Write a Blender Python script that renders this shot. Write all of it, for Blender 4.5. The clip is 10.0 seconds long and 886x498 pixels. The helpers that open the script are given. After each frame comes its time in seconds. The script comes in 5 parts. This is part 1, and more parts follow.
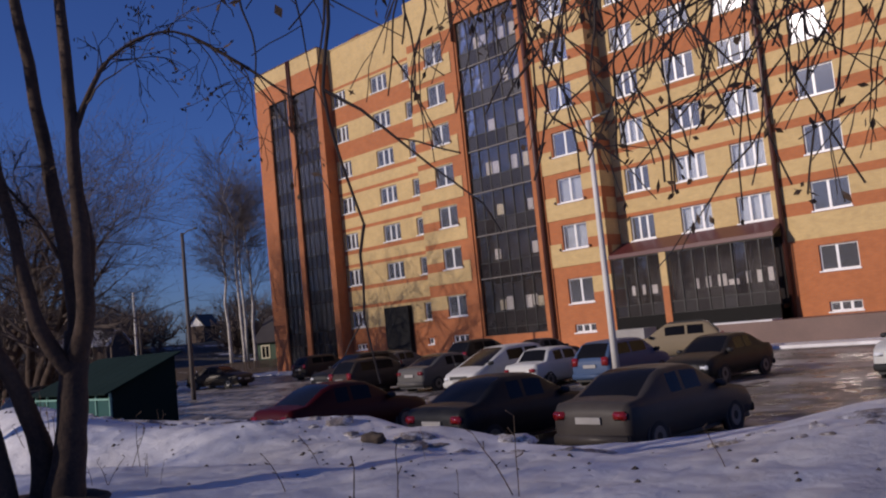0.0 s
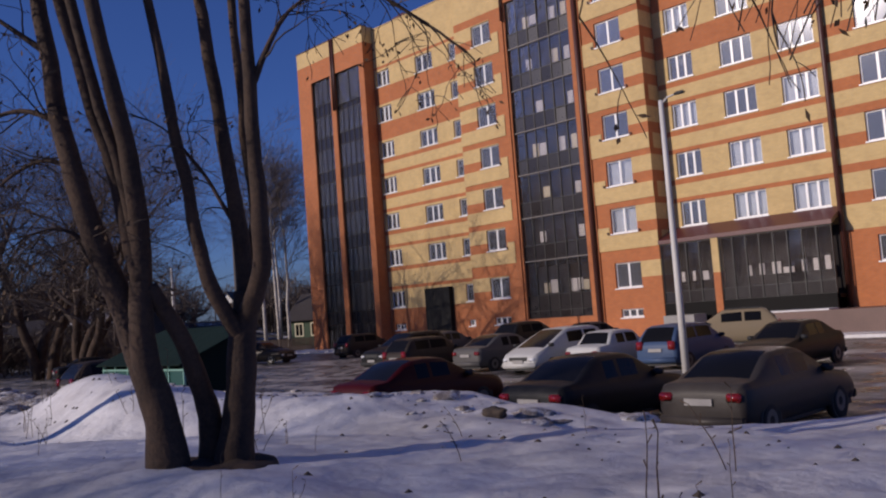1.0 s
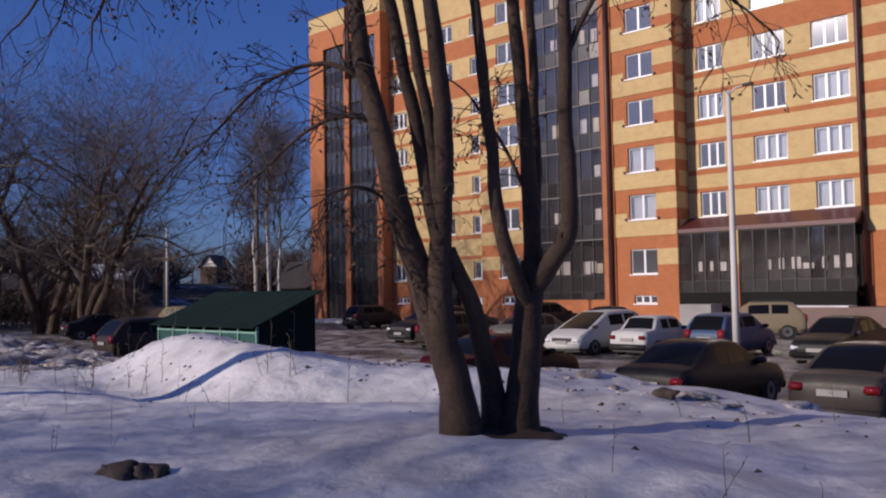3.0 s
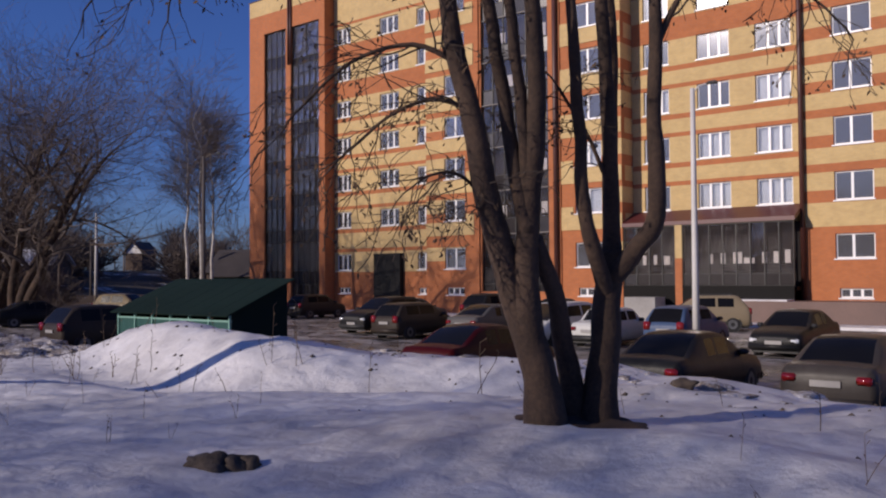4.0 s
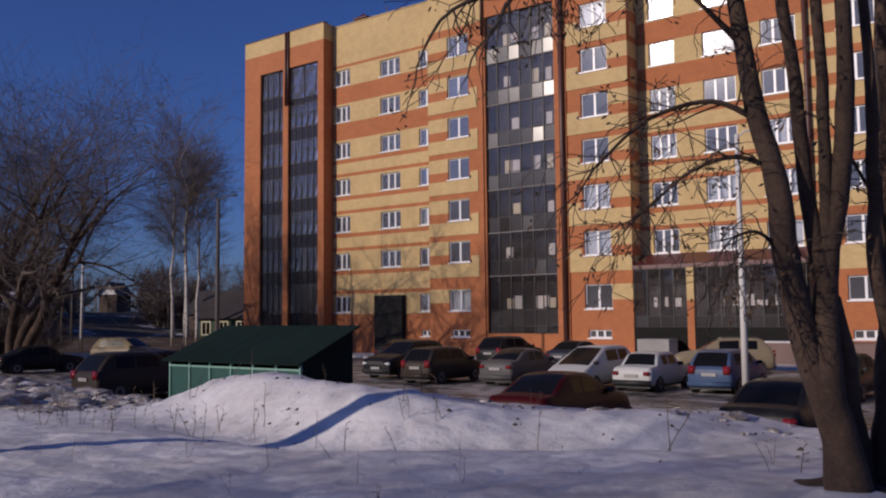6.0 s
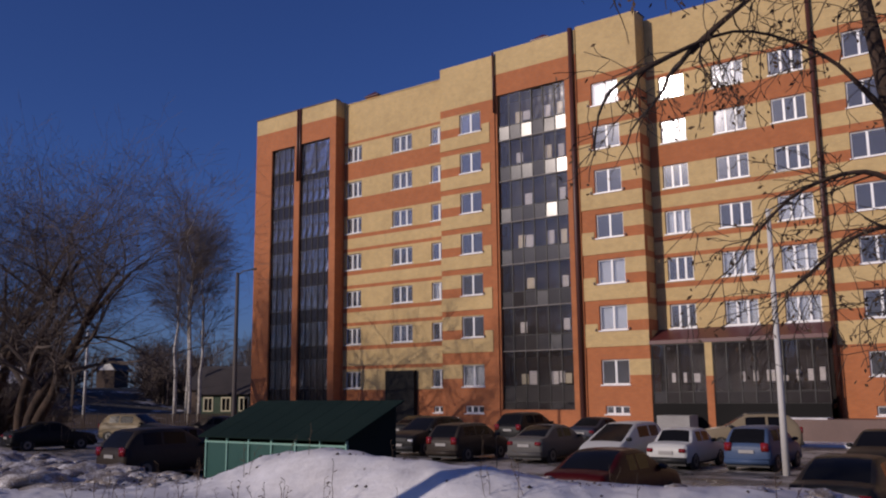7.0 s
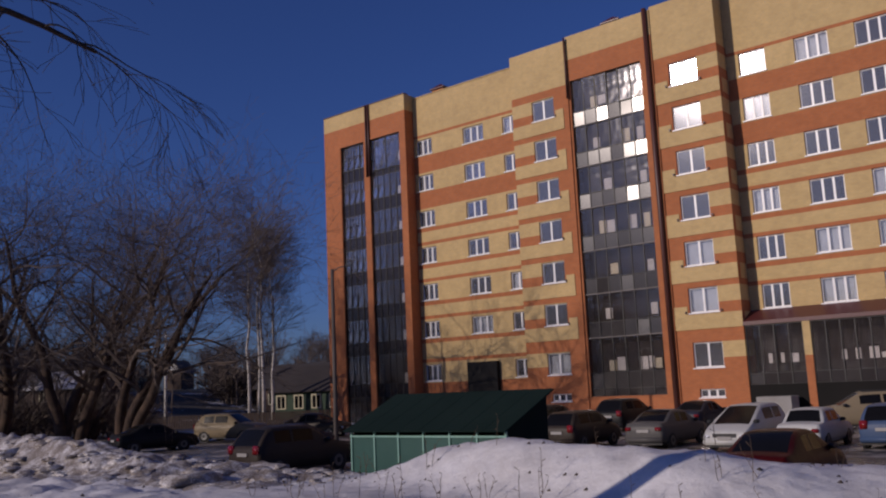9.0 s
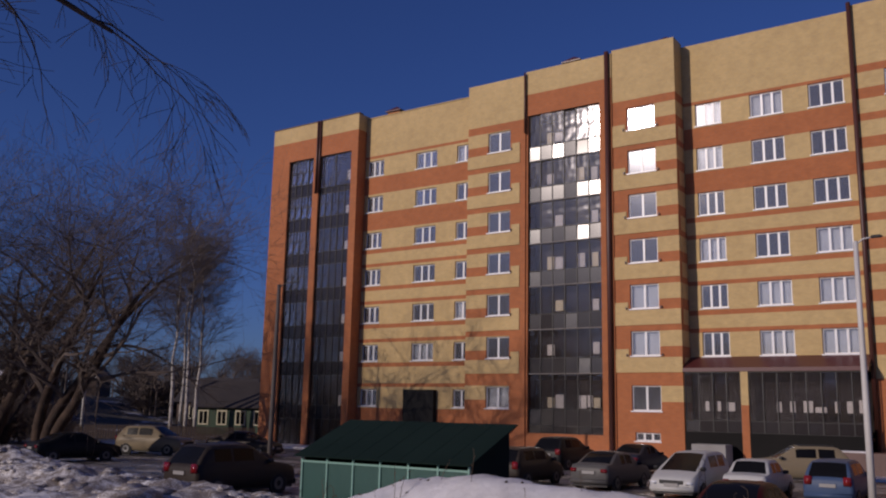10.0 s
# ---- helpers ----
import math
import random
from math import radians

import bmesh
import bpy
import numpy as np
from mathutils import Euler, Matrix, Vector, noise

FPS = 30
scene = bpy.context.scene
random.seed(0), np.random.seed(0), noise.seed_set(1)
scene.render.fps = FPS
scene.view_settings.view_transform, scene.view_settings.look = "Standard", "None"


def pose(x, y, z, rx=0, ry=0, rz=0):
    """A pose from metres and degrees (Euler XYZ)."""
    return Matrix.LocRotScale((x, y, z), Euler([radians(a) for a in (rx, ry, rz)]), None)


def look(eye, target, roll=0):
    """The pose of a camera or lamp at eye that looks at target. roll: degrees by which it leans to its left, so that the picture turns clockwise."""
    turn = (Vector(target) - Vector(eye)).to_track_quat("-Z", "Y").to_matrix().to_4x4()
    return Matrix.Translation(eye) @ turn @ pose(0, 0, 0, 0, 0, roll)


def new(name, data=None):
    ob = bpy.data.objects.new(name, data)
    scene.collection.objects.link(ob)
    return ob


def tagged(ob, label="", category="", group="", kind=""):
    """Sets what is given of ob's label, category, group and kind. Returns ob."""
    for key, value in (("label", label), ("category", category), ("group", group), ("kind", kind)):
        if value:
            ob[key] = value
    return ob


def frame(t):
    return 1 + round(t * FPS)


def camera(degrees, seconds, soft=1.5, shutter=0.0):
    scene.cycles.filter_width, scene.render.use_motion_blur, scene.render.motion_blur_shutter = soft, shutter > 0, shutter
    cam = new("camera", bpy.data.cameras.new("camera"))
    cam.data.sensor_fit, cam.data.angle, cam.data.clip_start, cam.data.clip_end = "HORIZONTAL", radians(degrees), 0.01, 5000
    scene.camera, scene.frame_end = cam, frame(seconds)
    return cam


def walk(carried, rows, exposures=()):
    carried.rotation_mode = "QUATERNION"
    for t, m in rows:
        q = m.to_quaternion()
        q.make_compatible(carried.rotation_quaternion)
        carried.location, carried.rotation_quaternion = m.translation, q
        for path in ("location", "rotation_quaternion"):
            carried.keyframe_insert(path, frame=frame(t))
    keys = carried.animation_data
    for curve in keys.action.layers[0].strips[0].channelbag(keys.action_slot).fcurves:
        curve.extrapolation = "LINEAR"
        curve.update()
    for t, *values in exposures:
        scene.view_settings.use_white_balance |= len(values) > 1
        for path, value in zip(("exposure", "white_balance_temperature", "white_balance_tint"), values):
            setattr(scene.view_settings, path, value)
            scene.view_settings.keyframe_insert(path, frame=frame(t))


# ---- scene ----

# ---------------- camera ----------------
cam = camera(54.0, 10.0, soft=2.1)
PATH = [
    (0, (43.106, -42.803, 1.05), (41.692, -41.399, 1.228), -5.7),
    (0.5, (42.491, -43.318, 1.08), (41.09, -41.899, 1.236), -4.3),
    (1, (41.853, -43.68, 1.029), (40.4, -42.313, 1.174), -4.3),
    (1.5, (41.322, -44.197, 1.1), (39.832, -42.869, 1.215), -3.3),
    (2, (40.749, -44.671, 1.105), (39.256, -43.346, 1.231), -4.4),
    (2.5, (40.253, -45.323, 1.149), (38.767, -43.991, 1.276), -3.4),
    (2.7, (40.026, -45.538, 1.147), (38.568, -44.174, 1.257), -2.4),
    (4, (38.522, -46.693, 1.134), (37.246, -45.155, 1.198), -0.4),
    (4.5, (37.924, -47.308, 1.207), (36.585, -45.822, 1.199), -0.6),
    (5, (37.343, -47.728, 1.279), (36.066, -46.189, 1.332), 1.4),
    (5.5, (36.672, -48.067, 1.27), (35.393, -46.534, 1.389), -0.2),
    (6, (36.091, -48.305, 1.358), (34.886, -46.716, 1.511), -0.6),
    (6.2, (35.881, -48.383, 1.363), (34.692, -46.789, 1.577), -1.0),
    (7.3, (34.579, -49.393, 1.318), (33.398, -47.814, 1.647), -0.7),
    (7.5, (34.364, -49.571, 1.33), (33.15, -48.013, 1.645), -0.6),
    (8, (33.873, -50.103, 1.294), (32.588, -48.601, 1.602), -1.6),
    (8.5, (33.35, -50.516, 1.302), (32.078, -49.004, 1.613), -2.9),
    (9, (32.609, -50.679, 1.339), (31.359, -49.149, 1.648), -2.6),
    (9.5, (31.903, -50.815, 1.379), (30.698, -49.25, 1.692), -0.5),
    (10, (31.317, -50.895, 1.434), (30.201, -49.276, 1.8), 1.2),
]
EXPOSURE = [(0, -0.2, 6850, 14), (1.5, -0.2, 6850, 15), (2.5, 0.05, 6850, 14), (4, -0.03, 6850, 14), (5, -0.2, 6850, 15), (6, -0.35, 6850, 15), (8, -0.56, 6850, 16), (10, -0.68, 6850, 17)]
walk(cam, [(t, look(eye, target, roll)) for t, eye, target, roll in PATH], EXPOSURE)

# ---------------- light ----------------
SUN_DIR = Vector((-0.346, -0.881, 0.323)).normalized()
world = bpy.data.worlds.new("world")
scene.world = world
world.use_nodes = True
wn = world.node_tree
sky = wn.nodes.new("ShaderNodeTexSky")
sky.sky_type, sky.sun_disc = "NISHITA", False
sky.sun_elevation = math.asin(SUN_DIR.z)
sky.sun_rotation = math.atan2(SUN_DIR.x, SUN_DIR.y)
sky.air_density, sky.dust_density, sky.ozone_density, sky.altitude = 1.0, 0.7, 5.0, 0
tint = wn.nodes.new("ShaderNodeMix")
tint.data_type, tint.blend_type = "RGBA", "MULTIPLY"
tint.inputs[0].default_value, tint.inputs[7].default_value = 1.0, (0.62, 0.80, 1.45, 1.0)
wn.links.new(sky.outputs[0], tint.inputs[6])
wn.links.new(tint.outputs[2], wn.nodes["Background"].inputs[0])
wn.nodes["Background"].inputs[1].default_value = 0.068
sun = new("sun", bpy.data.lights.new("sun", "SUN"))
sun.data.energy, sun.data.angle, sun.data.color = 3.6, radians(0.5), (1.0, 0.90, 0.82)
sun.matrix_world = look((0, 0, 60), Vector((0, 0, 60)) - SUN_DIR)

# ---------------- materials ----------------
def nodes_of(name):
    m = bpy.data.materials.new(name)
    m.use_nodes = True
    nt = m.node_tree
    return m, nt, nt.nodes["Principled BSDF"]


def noise_node(nt, vec, scale, detail=4.0, rough=0.55):
    n = nt.nodes.new("ShaderNodeTexNoise")
    n.inputs["Scale"].default_value, n.inputs["Detail"].default_value = scale, detail
    n.inputs["Roughness"].default_value = rough
    nt.links.new(vec, n.inputs["Vector"])
    return n.outputs["Fac"]


def ramp(nt, fac, stops):
    r = nt.nodes.new("ShaderNodeValToRGB")
    e = r.color_ramp.elements
    while len(e) < len(stops):
        e.new(0.5)
    for el, (p, c) in zip(e, stops):
        el.position, el.color = p, (*c, 1.0)
    nt.links.new(fac, r.inputs[0])
    return r.outputs[0]


def mixed(nt, fac, a, b, mode="MIX"):
    m = nt.nodes.new("ShaderNodeMix")
    m.data_type, m.blend_type = "RGBA", mode
    for sock, v in ((m.inputs[0], fac), (m.inputs[6], a), (m.inputs[7], b)):
        if isinstance(v, (int, float)):
            sock.default_value = v
        elif isinstance(v, tuple):
            sock.default_value = (*v, 1.0)
        else:
            nt.links.new(v, sock)
    return m.outputs[2]


def bump(nt, bsdf, fac, strength, dist):
    b = nt.nodes.new("ShaderNodeBump")
    b.inputs["Strength"].default_value, b.inputs["Distance"].default_value = strength, dist
    nt.links.new(fac, b.inputs["Height"])
    nt.links.new(b.outputs[0], bsdf.inputs["Normal"])


def surf(name, c1, c2, big=0.6, fine=14.0, rough=0.7, metal=0.0, relief=0.3, dist=0.01, coat=0.0):
    """Two colours mixed by a large and a fine noise, with fine relief."""
    m, nt, p = nodes_of(name)
    tc = nt.nodes.new("ShaderNodeTexCoord").outputs["Object"]
    a, b = noise_node(nt, tc, big), noise_node(nt, tc, fine, 6.0)
    f = mixed(nt, 0.4, a, b)
    col = ramp(nt, f, [(0.32, c1), (0.68, c2)])
    nt.links.new(col, p.inputs["Base Color"])
    r = nt.nodes.new("ShaderNodeMapRange")
    r.inputs[3].default_value, r.inputs[4].default_value = max(0.02, rough - 0.12), min(1.0, rough + 0.12)
    nt.links.new(b, r.inputs[0])
    nt.links.new(r.outputs[0], p.inputs["Roughness"])
    p.inputs["Metallic"].default_value = metal
    p.inputs["Coat Weight"].default_value = coat
    if relief:
        bump(nt, p, b, relief, dist)
    return m


def brick_mat(name, c1, c2, mortar):
    m, nt, p = nodes_of(name)
    tc = nt.nodes.new("ShaderNodeTexCoord").outputs["Object"]
    sep = nt.nodes.new("ShaderNodeSeparateXYZ")
    nt.links.new(tc, sep.inputs[0])
    add = nt.nodes.new("ShaderNodeMath")
    nt.links.new(sep.outputs[0], add.inputs[0])
    nt.links.new(sep.outputs[1], add.inputs[1])
    comb = nt.nodes.new("ShaderNodeCombineXYZ")
    nt.links.new(add.outputs[0], comb.inputs[0])
    nt.links.new(sep.outputs[2], comb.inputs[1])
    br = nt.nodes.new("ShaderNodeTexBrick")
    br.inputs["Scale"].default_value = 1.0
    br.inputs["Brick Width"].default_value, br.inputs["Row Height"].default_value = 0.26, 0.075
    br.inputs["Mortar Size"].default_value = 0.006
    for k, c in (("Color1", c1), ("Color2", c2), ("Mortar", mortar)):
        br.inputs[k].default_value = (*c, 1)
    nt.links.new(comb.outputs[0], br.inputs["Vector"])
    stain = noise_node(nt, tc, 0.35, 6.0, 0.65)
    mot = noise_node(nt, tc, 2.2, 3.0)
    col = mixed(nt, 0.28, br.outputs[0], ramp(nt, stain, [(0.3, (0.45, 0.42, 0.4)), (0.7, (1.0, 1.0, 1.0))]), "MULTIPLY")
    col = mixed(nt, 0.25, col, ramp(nt, mot, [(0.35, (0.6, 0.6, 0.6)), (0.65, (1, 1, 1))]), "MULTIPLY")
    nt.links.new(col, p.inputs["Base Color"])
    p.inputs["Roughness"].default_value = 0.85
    bump(nt, p, br.outputs["Fac"], -0.4, 0.006)
    return m


def glass_mat(name, tint, see, rough=0.02, wave=0.0, film=0.0, ior=1.6, film_tone=(0.17, 0.145, 0.14)):
    """Window glass: a tinted view through and a diffuse film, under a mirror-like surface."""
    m, nt, p = nodes_of(name)
    nt.nodes.remove(p)
    out = nt.nodes["Material Output"]
    tr, gl, mx = (nt.nodes.new(k) for k in ("ShaderNodeBsdfTransparent", "ShaderNodeBsdfGlossy", "ShaderNodeMixShader"))
    tr.inputs[0].default_value = (*[c * see for c in tint], 1)
    gl.inputs["Roughness"].default_value = rough
    gl.inputs["Color"].default_value = (0.92, 0.94, 1.0, 1)
    fr = nt.nodes.new("ShaderNodeFresnel")
    fr.inputs[0].default_value = ior
    nt.links.new(fr.outputs[0], mx.inputs[0])
    df, fm = nt.nodes.new("ShaderNodeBsdfDiffuse"), nt.nodes.new("ShaderNodeMixShader")
    df.inputs[0].default_value, fm.inputs[0].default_value = (*film_tone, 1), film
    nt.links.new(tr.outputs[0], fm.inputs[1])
    nt.links.new(df.outputs[0], fm.inputs[2])
    nt.links.new(fm.outputs[0], mx.inputs[1])
    nt.links.new(gl.outputs[0], mx.inputs[2])
    nt.links.new(mx.outputs[0], out.inputs[0])
    if wave:
        tc = nt.nodes.new("ShaderNodeTexCoord").outputs["Object"]
        b = nt.nodes.new("ShaderNodeBump")
        b.inputs["Strength"].default_value, b.inputs["Distance"].default_value = 1.0, wave
        nt.links.new(noise_node(nt, tc, 1.3, 1.0), b.inputs["Height"])
        nt.links.new(b.outputs[0], gl.inputs["Normal"])
        nt.links.new(b.outputs[0], fr.inputs["Normal"])
    return m


YELLOW = brick_mat("yellow_brick", (0.66, 0.47, 0.205), (0.60, 0.415, 0.175), (0.48, 0.38, 0.24))
ORANGE = brick_mat("orange_brick", (0.51, 0.165, 0.052), (0.45, 0.14, 0.045), (0.34, 0.17, 0.10))
WHITE_PVC = surf("white_plastic", (0.74, 0.74, 0.74), (0.82, 0.82, 0.82), rough=0.35, relief=0.0)
PIPE_MAT = surf("brown_pipe", (0.06, 0.022, 0.016), (0.09, 0.03, 0.022), rough=0.45, relief=0.1)
FRAME_DARK = surf("dark_profile", (0.010, 0.009, 0.009), (0.016, 0.014, 0.014), rough=0.5, relief=0.05)
INTERIOR = surf("interior_wall", (0.16, 0.14, 0.13), (0.24, 0.22, 0.20), big=0.3, rough=0.9, relief=0.0)
PALE_SHEET = surf("pale_sheet", (0.70, 0.70, 0.70), (0.84, 0.84, 0.83), big=3.0, fine=30, rough=0.9)
ROOF_RED = surf("maroon_metal", (0.075, 0.018, 0.018), (0.11, 0.028, 0.026), rough=0.4, relief=0.1)
CONCRETE = surf("concrete", (0.22, 0.21, 0.20), (0.34, 0.33, 0.31), rough=0.85, relief=0.4)
STONE_BAND = surf("plinth_tile", (0.10, 0.06, 0.05), (0.17, 0.10, 0.08), rough=0.6, relief=0.3)
NEAR_BLACK = surf("near_black", (0.005, 0.005, 0.005), (0.009, 0.008, 0.008), rough=0.5, relief=0.1)
GREEN_METAL = surf("green_sheet", (0.006, 0.055, 0.044), (0.009, 0.072, 0.057), rough=0.45, relief=0.2)
GREEN_ROOF = surf("dark_green_roof", (0.007, 0.017, 0.014), (0.011, 0.024, 0.020), rough=0.8, relief=0.2)
# the film's pale diffuse tone stands in for hazy sky mirrored in panes
GLASS = glass_mat("window_glass", (0.82, 0.85, 0.90), 0.85, 0.09, 0.0, 0.12, 1.6, (0.38, 0.38, 0.42))
DARK_GLASS = glass_mat("tinted_glass", (0.93, 0.91, 0.90), 0.97, 0.10, 0.02, 0.07, 1.42)
PANEL_GREY = surf("grey_spandrel", (0.016, 0.012, 0.012), (0.026, 0.020, 0.020), rough=0.2, relief=0.0)
PANEL_GREY.node_tree.nodes["Principled BSDF"].inputs["Specular IOR Level"].default_value = 0.5
BARK = surf("dark_bark", (0.020, 0.012, 0.009), (0.095, 0.058, 0.038), big=2.0, fine=26.0, rough=0.95, relief=0.6, dist=0.02)
TWIG = surf("twig_bark", (0.025, 0.018, 0.014), (0.065, 0.047, 0.037), rough=0.9, relief=0.2)
BIRCH = surf("birch_bark", (0.25, 0.23, 0.21), (0.62, 0.58, 0.53), big=3.0, fine=9.0, rough=0.85)
GREY_TWIG = surf("grey_twig_bark", (0.07, 0.052, 0.043), (0.15, 0.115, 0.095), rough=0.95, relief=0.2)
DRY_LEAF = surf("dry_seed_leaf", (0.055, 0.032, 0.018), (0.11, 0.066, 0.034), rough=0.9, relief=0.0)
GALV = surf("pale_post_paint", (0.50, 0.48, 0.45), (0.62, 0.60, 0.57), rough=0.55, relief=0.15)
WOODPOLE = surf("grey_wood", (0.06, 0.05, 0.045), (0.13, 0.11, 0.10), rough=0.9)
RUBBER = surf("rubber", (0.012, 0.012, 0.012), (0.025, 0.024, 0.023), rough=0.85)
CHROME = surf("alloy", (0.10, 0.10, 0.10), (0.18, 0.18, 0.18), rough=0.5, metal=0.6, relief=0.0)
LAMP_GLASS = surf("headlamp", (0.6, 0.62, 0.65), (0.75, 0.77, 0.8), rough=0.08, relief=0.0, coat=1.0)
TAIL_RED = surf("tail_lamp", (0.17, 0.009, 0.008), (0.25, 0.014, 0.011), rough=0.12, relief=0.0, coat=1.0)
PLATE = surf("plate", (0.24, 0.23, 0.22), (0.33, 0.32, 0.31), rough=0.5, relief=0.0)
CAR_GLASS = surf("car_glass", (0.006, 0.006, 0.007), (0.010, 0.010, 0.011), rough=0.14, relief=0.0)
CAR_GLASS.node_tree.nodes["Principled BSDF"].inputs["Specular IOR Level"].default_value = 0.12
GREEN_ROOF.node_tree.nodes["Principled BSDF"].inputs["Specular IOR Level"].default_value = 0.1
NEAR_BLACK.node_tree.nodes["Principled BSDF"].inputs["Specular IOR Level"].default_value = 0.08
PLASTIC = surf("black_plastic", (0.014, 0.014, 0.015), (0.03, 0.03, 0.03), rough=0.6)


def snow_mat(name, dirt):
    m, nt, p = nodes_of(name)
    tc = nt.nodes.new("ShaderNodeTexCoord").outputs["Object"]
    big, mid, fine = noise_node(nt, tc, 0.35, 5), noise_node(nt, tc, 2.4, 6, 0.6), noise_node(nt, tc, 22, 6, 0.65)
    col = ramp(nt, mixed(nt, 0.5, big, noise_node(nt, tc, 1.1, 5, 0.6)), [(0.36, (0.50, 0.48, 0.48)), (0.62, (0.77, 0.76, 0.77))])
    speck = ramp(nt, mixed(nt, 0.5, mid, fine), [(0.60 - dirt, (0, 0, 0)), (0.72 - dirt, (1, 1, 1))])
    col = mixed(nt, speck, col, (0.20, 0.165, 0.14))
    nt.links.new(col, p.inputs["Base Color"])
    p.inputs["Roughness"].default_value = 0.6
    p.inputs["Subsurface Weight"].default_value = 0.0
    bump(nt, p, mixed(nt, 0.11, noise_node(nt, tc, 1.5, 3, 0.5), fine), 0.75, 0.16)
    return m


SNOW = snow_mat("snow", 0.0)
SNOW_DIRTY = snow_mat("dirty_snow", 0.185)


def lot_mat():
    m, nt, p = nodes_of("wet_asphalt")
    tc = nt.nodes.new("ShaderNodeTexCoord").outputs["Object"]
    mp = nt.nodes.new("ShaderNodeMapping")
    mp.inputs["Scale"].default_value = (0.35, 1.0, 1.0)
    nt.links.new(tc, mp.inputs[0])
    streak, mid, fine = noise_node(nt, mp.outputs[0], 0.55, 6, 0.6), noise_node(nt, tc, 1.6, 6, 0.6), noise_node(nt, tc, 30, 4)
    asp = ramp(nt, fine, [(0.3, (0.035, 0.032, 0.032)), (0.7, (0.075, 0.068, 0.066))])
    slush = ramp(nt, mixed(nt, 0.5, streak, mid), [(0.47, (0, 0, 0)), (0.60, (1, 1, 1))])
    col = mixed(nt, slush, asp, (0.38, 0.35, 0.34))
    nt.links.new(col, p.inputs["Base Color"])
    nt.links.new(ramp(nt, mid, [(0.4, (0.25, 0.25, 0.25)), (0.6, (0.75, 0.75, 0.75))]), p.inputs["Roughness"])
    bump(nt, p, mixed(nt, 0.5, slush, fine), 0.5, 0.03)
    return m


ASPHALT = lot_mat()


def thaw_mat():
    m, nt, p = nodes_of("thawed_yard")
    tc = nt.nodes.new("ShaderNodeTexCoord").outputs["Object"]
    big, mid, fine = noise_node(nt, tc, 0.16, 5, 0.6), noise_node(nt, tc, 0.9, 6, 0.6), noise_node(nt, tc, 9, 5)
    earth = ramp(nt, fine, [(0.3, (0.030, 0.025, 0.020)), (0.7, (0.075, 0.062, 0.048))])
    patch = ramp(nt, mixed(nt, 0.45, big, mid), [(0.56, (0, 0, 0)), (0.61, (1, 1, 1))])
    nt.links.new(mixed(nt, patch, earth, (0.58, 0.57, 0.58)), p.inputs["Base Color"])
    p.inputs["Roughness"].default_value = 0.9
    bump(nt, p, mixed(nt, 0.5, patch, fine), 0.6, 0.05)
    return m


THAW = thaw_mat()

# ---------------- mesh helpers ----------------
def box(bm, x0, x1, y0, y1, z0, z1, mi=0):
    vs = [bm.verts.new((x, y, z)) for z in (z0, z1) for y in (y0, y1) for x in (x0, x1)]
    for q in ((0, 2, 3, 1), (4, 5, 7, 6), (0, 1, 5, 4), (2, 6, 7, 3), (0, 4, 6, 2), (1, 3, 7, 5)):
        bm.faces.new([vs[i] for i in q]).material_index = mi


def mesh_of(name, bm, mats, smooth=False):
    me = bpy.data.meshes.new(name)
    bm.normal_update()
    bm.to_mesh(me)
    bm.free()
    for m in mats if isinstance(mats, (list, tuple)) else [mats]:
        me.materials.append(m)
    if smooth:
        for p in me.polygons:
            p.use_smooth = True
    return me


def part(name, bm, material, parent, label="", smooth=False):
    ob = new(name, mesh_of(name, bm, material, smooth))
    ob.parent = parent
    return tagged(ob, label)


def part_of(name, me, parent, at=(0, 0, 0)):
    ob = new(name, me)
    ob.parent, ob.location = parent, at
    return ob


def boxed(*boxes):
    bm = bmesh.new()
    for b in boxes:
        box(bm, *b)
    return bm


def tube(bm, pts, radii, sides=6, cap=True):
    """A tapered tube through the points."""
    rings, side = [], None
    for i, p in enumerate(pts):
        d = (pts[min(i + 1, len(pts) - 1)] - pts[max(i - 1, 0)]).normalized()
        side = (side if side is not None else Vector((0.31, 0.87, 0.38))).cross(d).cross(d) * -1
        if side.length < 1e-4:
            side = d.orthogonal()
        side.normalize()
        up = d.cross(side)
        rings.append([bm.verts.new(p + radii[i] * (math.cos(a) * side + math.sin(a) * up)) for a in (2 * math.pi * k / sides for k in range(sides))])
    for a, b in zip(rings, rings[1:]):
        for k in range(sides):
            bm.faces.new((a[k], a[(k + 1) % sides], b[(k + 1) % sides], b[k]))
    if cap and sides > 2:
        bm.faces.new(rings[0][::-1])
        bm.faces.new(rings[-1])


def smooth_path(pts, n=4):
    """Points on a Catmull-Rom curve through (Vector, radius) pairs."""
    out = []
    for i in range(len(pts) - 1):
        p0, p1, p2, p3 = (pts[max(0, min(len(pts) - 1, i + k))] for k in (-1, 0, 1, 2))
        for s in range(n):
            t = s / n
            v = 0.5 * ((2 * p1[0]) + (p2[0] - p0[0]) * t + (2 * p0[0] - 5 * p1[0] + 4 * p2[0] - p3[0]) * t * t + (3 * p1[0] - p0[0] - 3 * p2[0] + p3[0]) * t ** 3)
            out.append((v, p1[1] + (p2[1] - p1[1]) * t))
    out.append(pts[-1])
    return out


# ---------------- ground ----------------
def smoothstep(a, b, v):
    t = max(0.0, min(1.0, (v - a) / (b - a)))
    return t * t * (3 - 2 * t)


def bell(x, y, cx, cy, sx, sy):
    return math.exp(-((x - cx) / sx) ** 2 - ((y - cy) / sy) ** 2)


LOT = -1.5


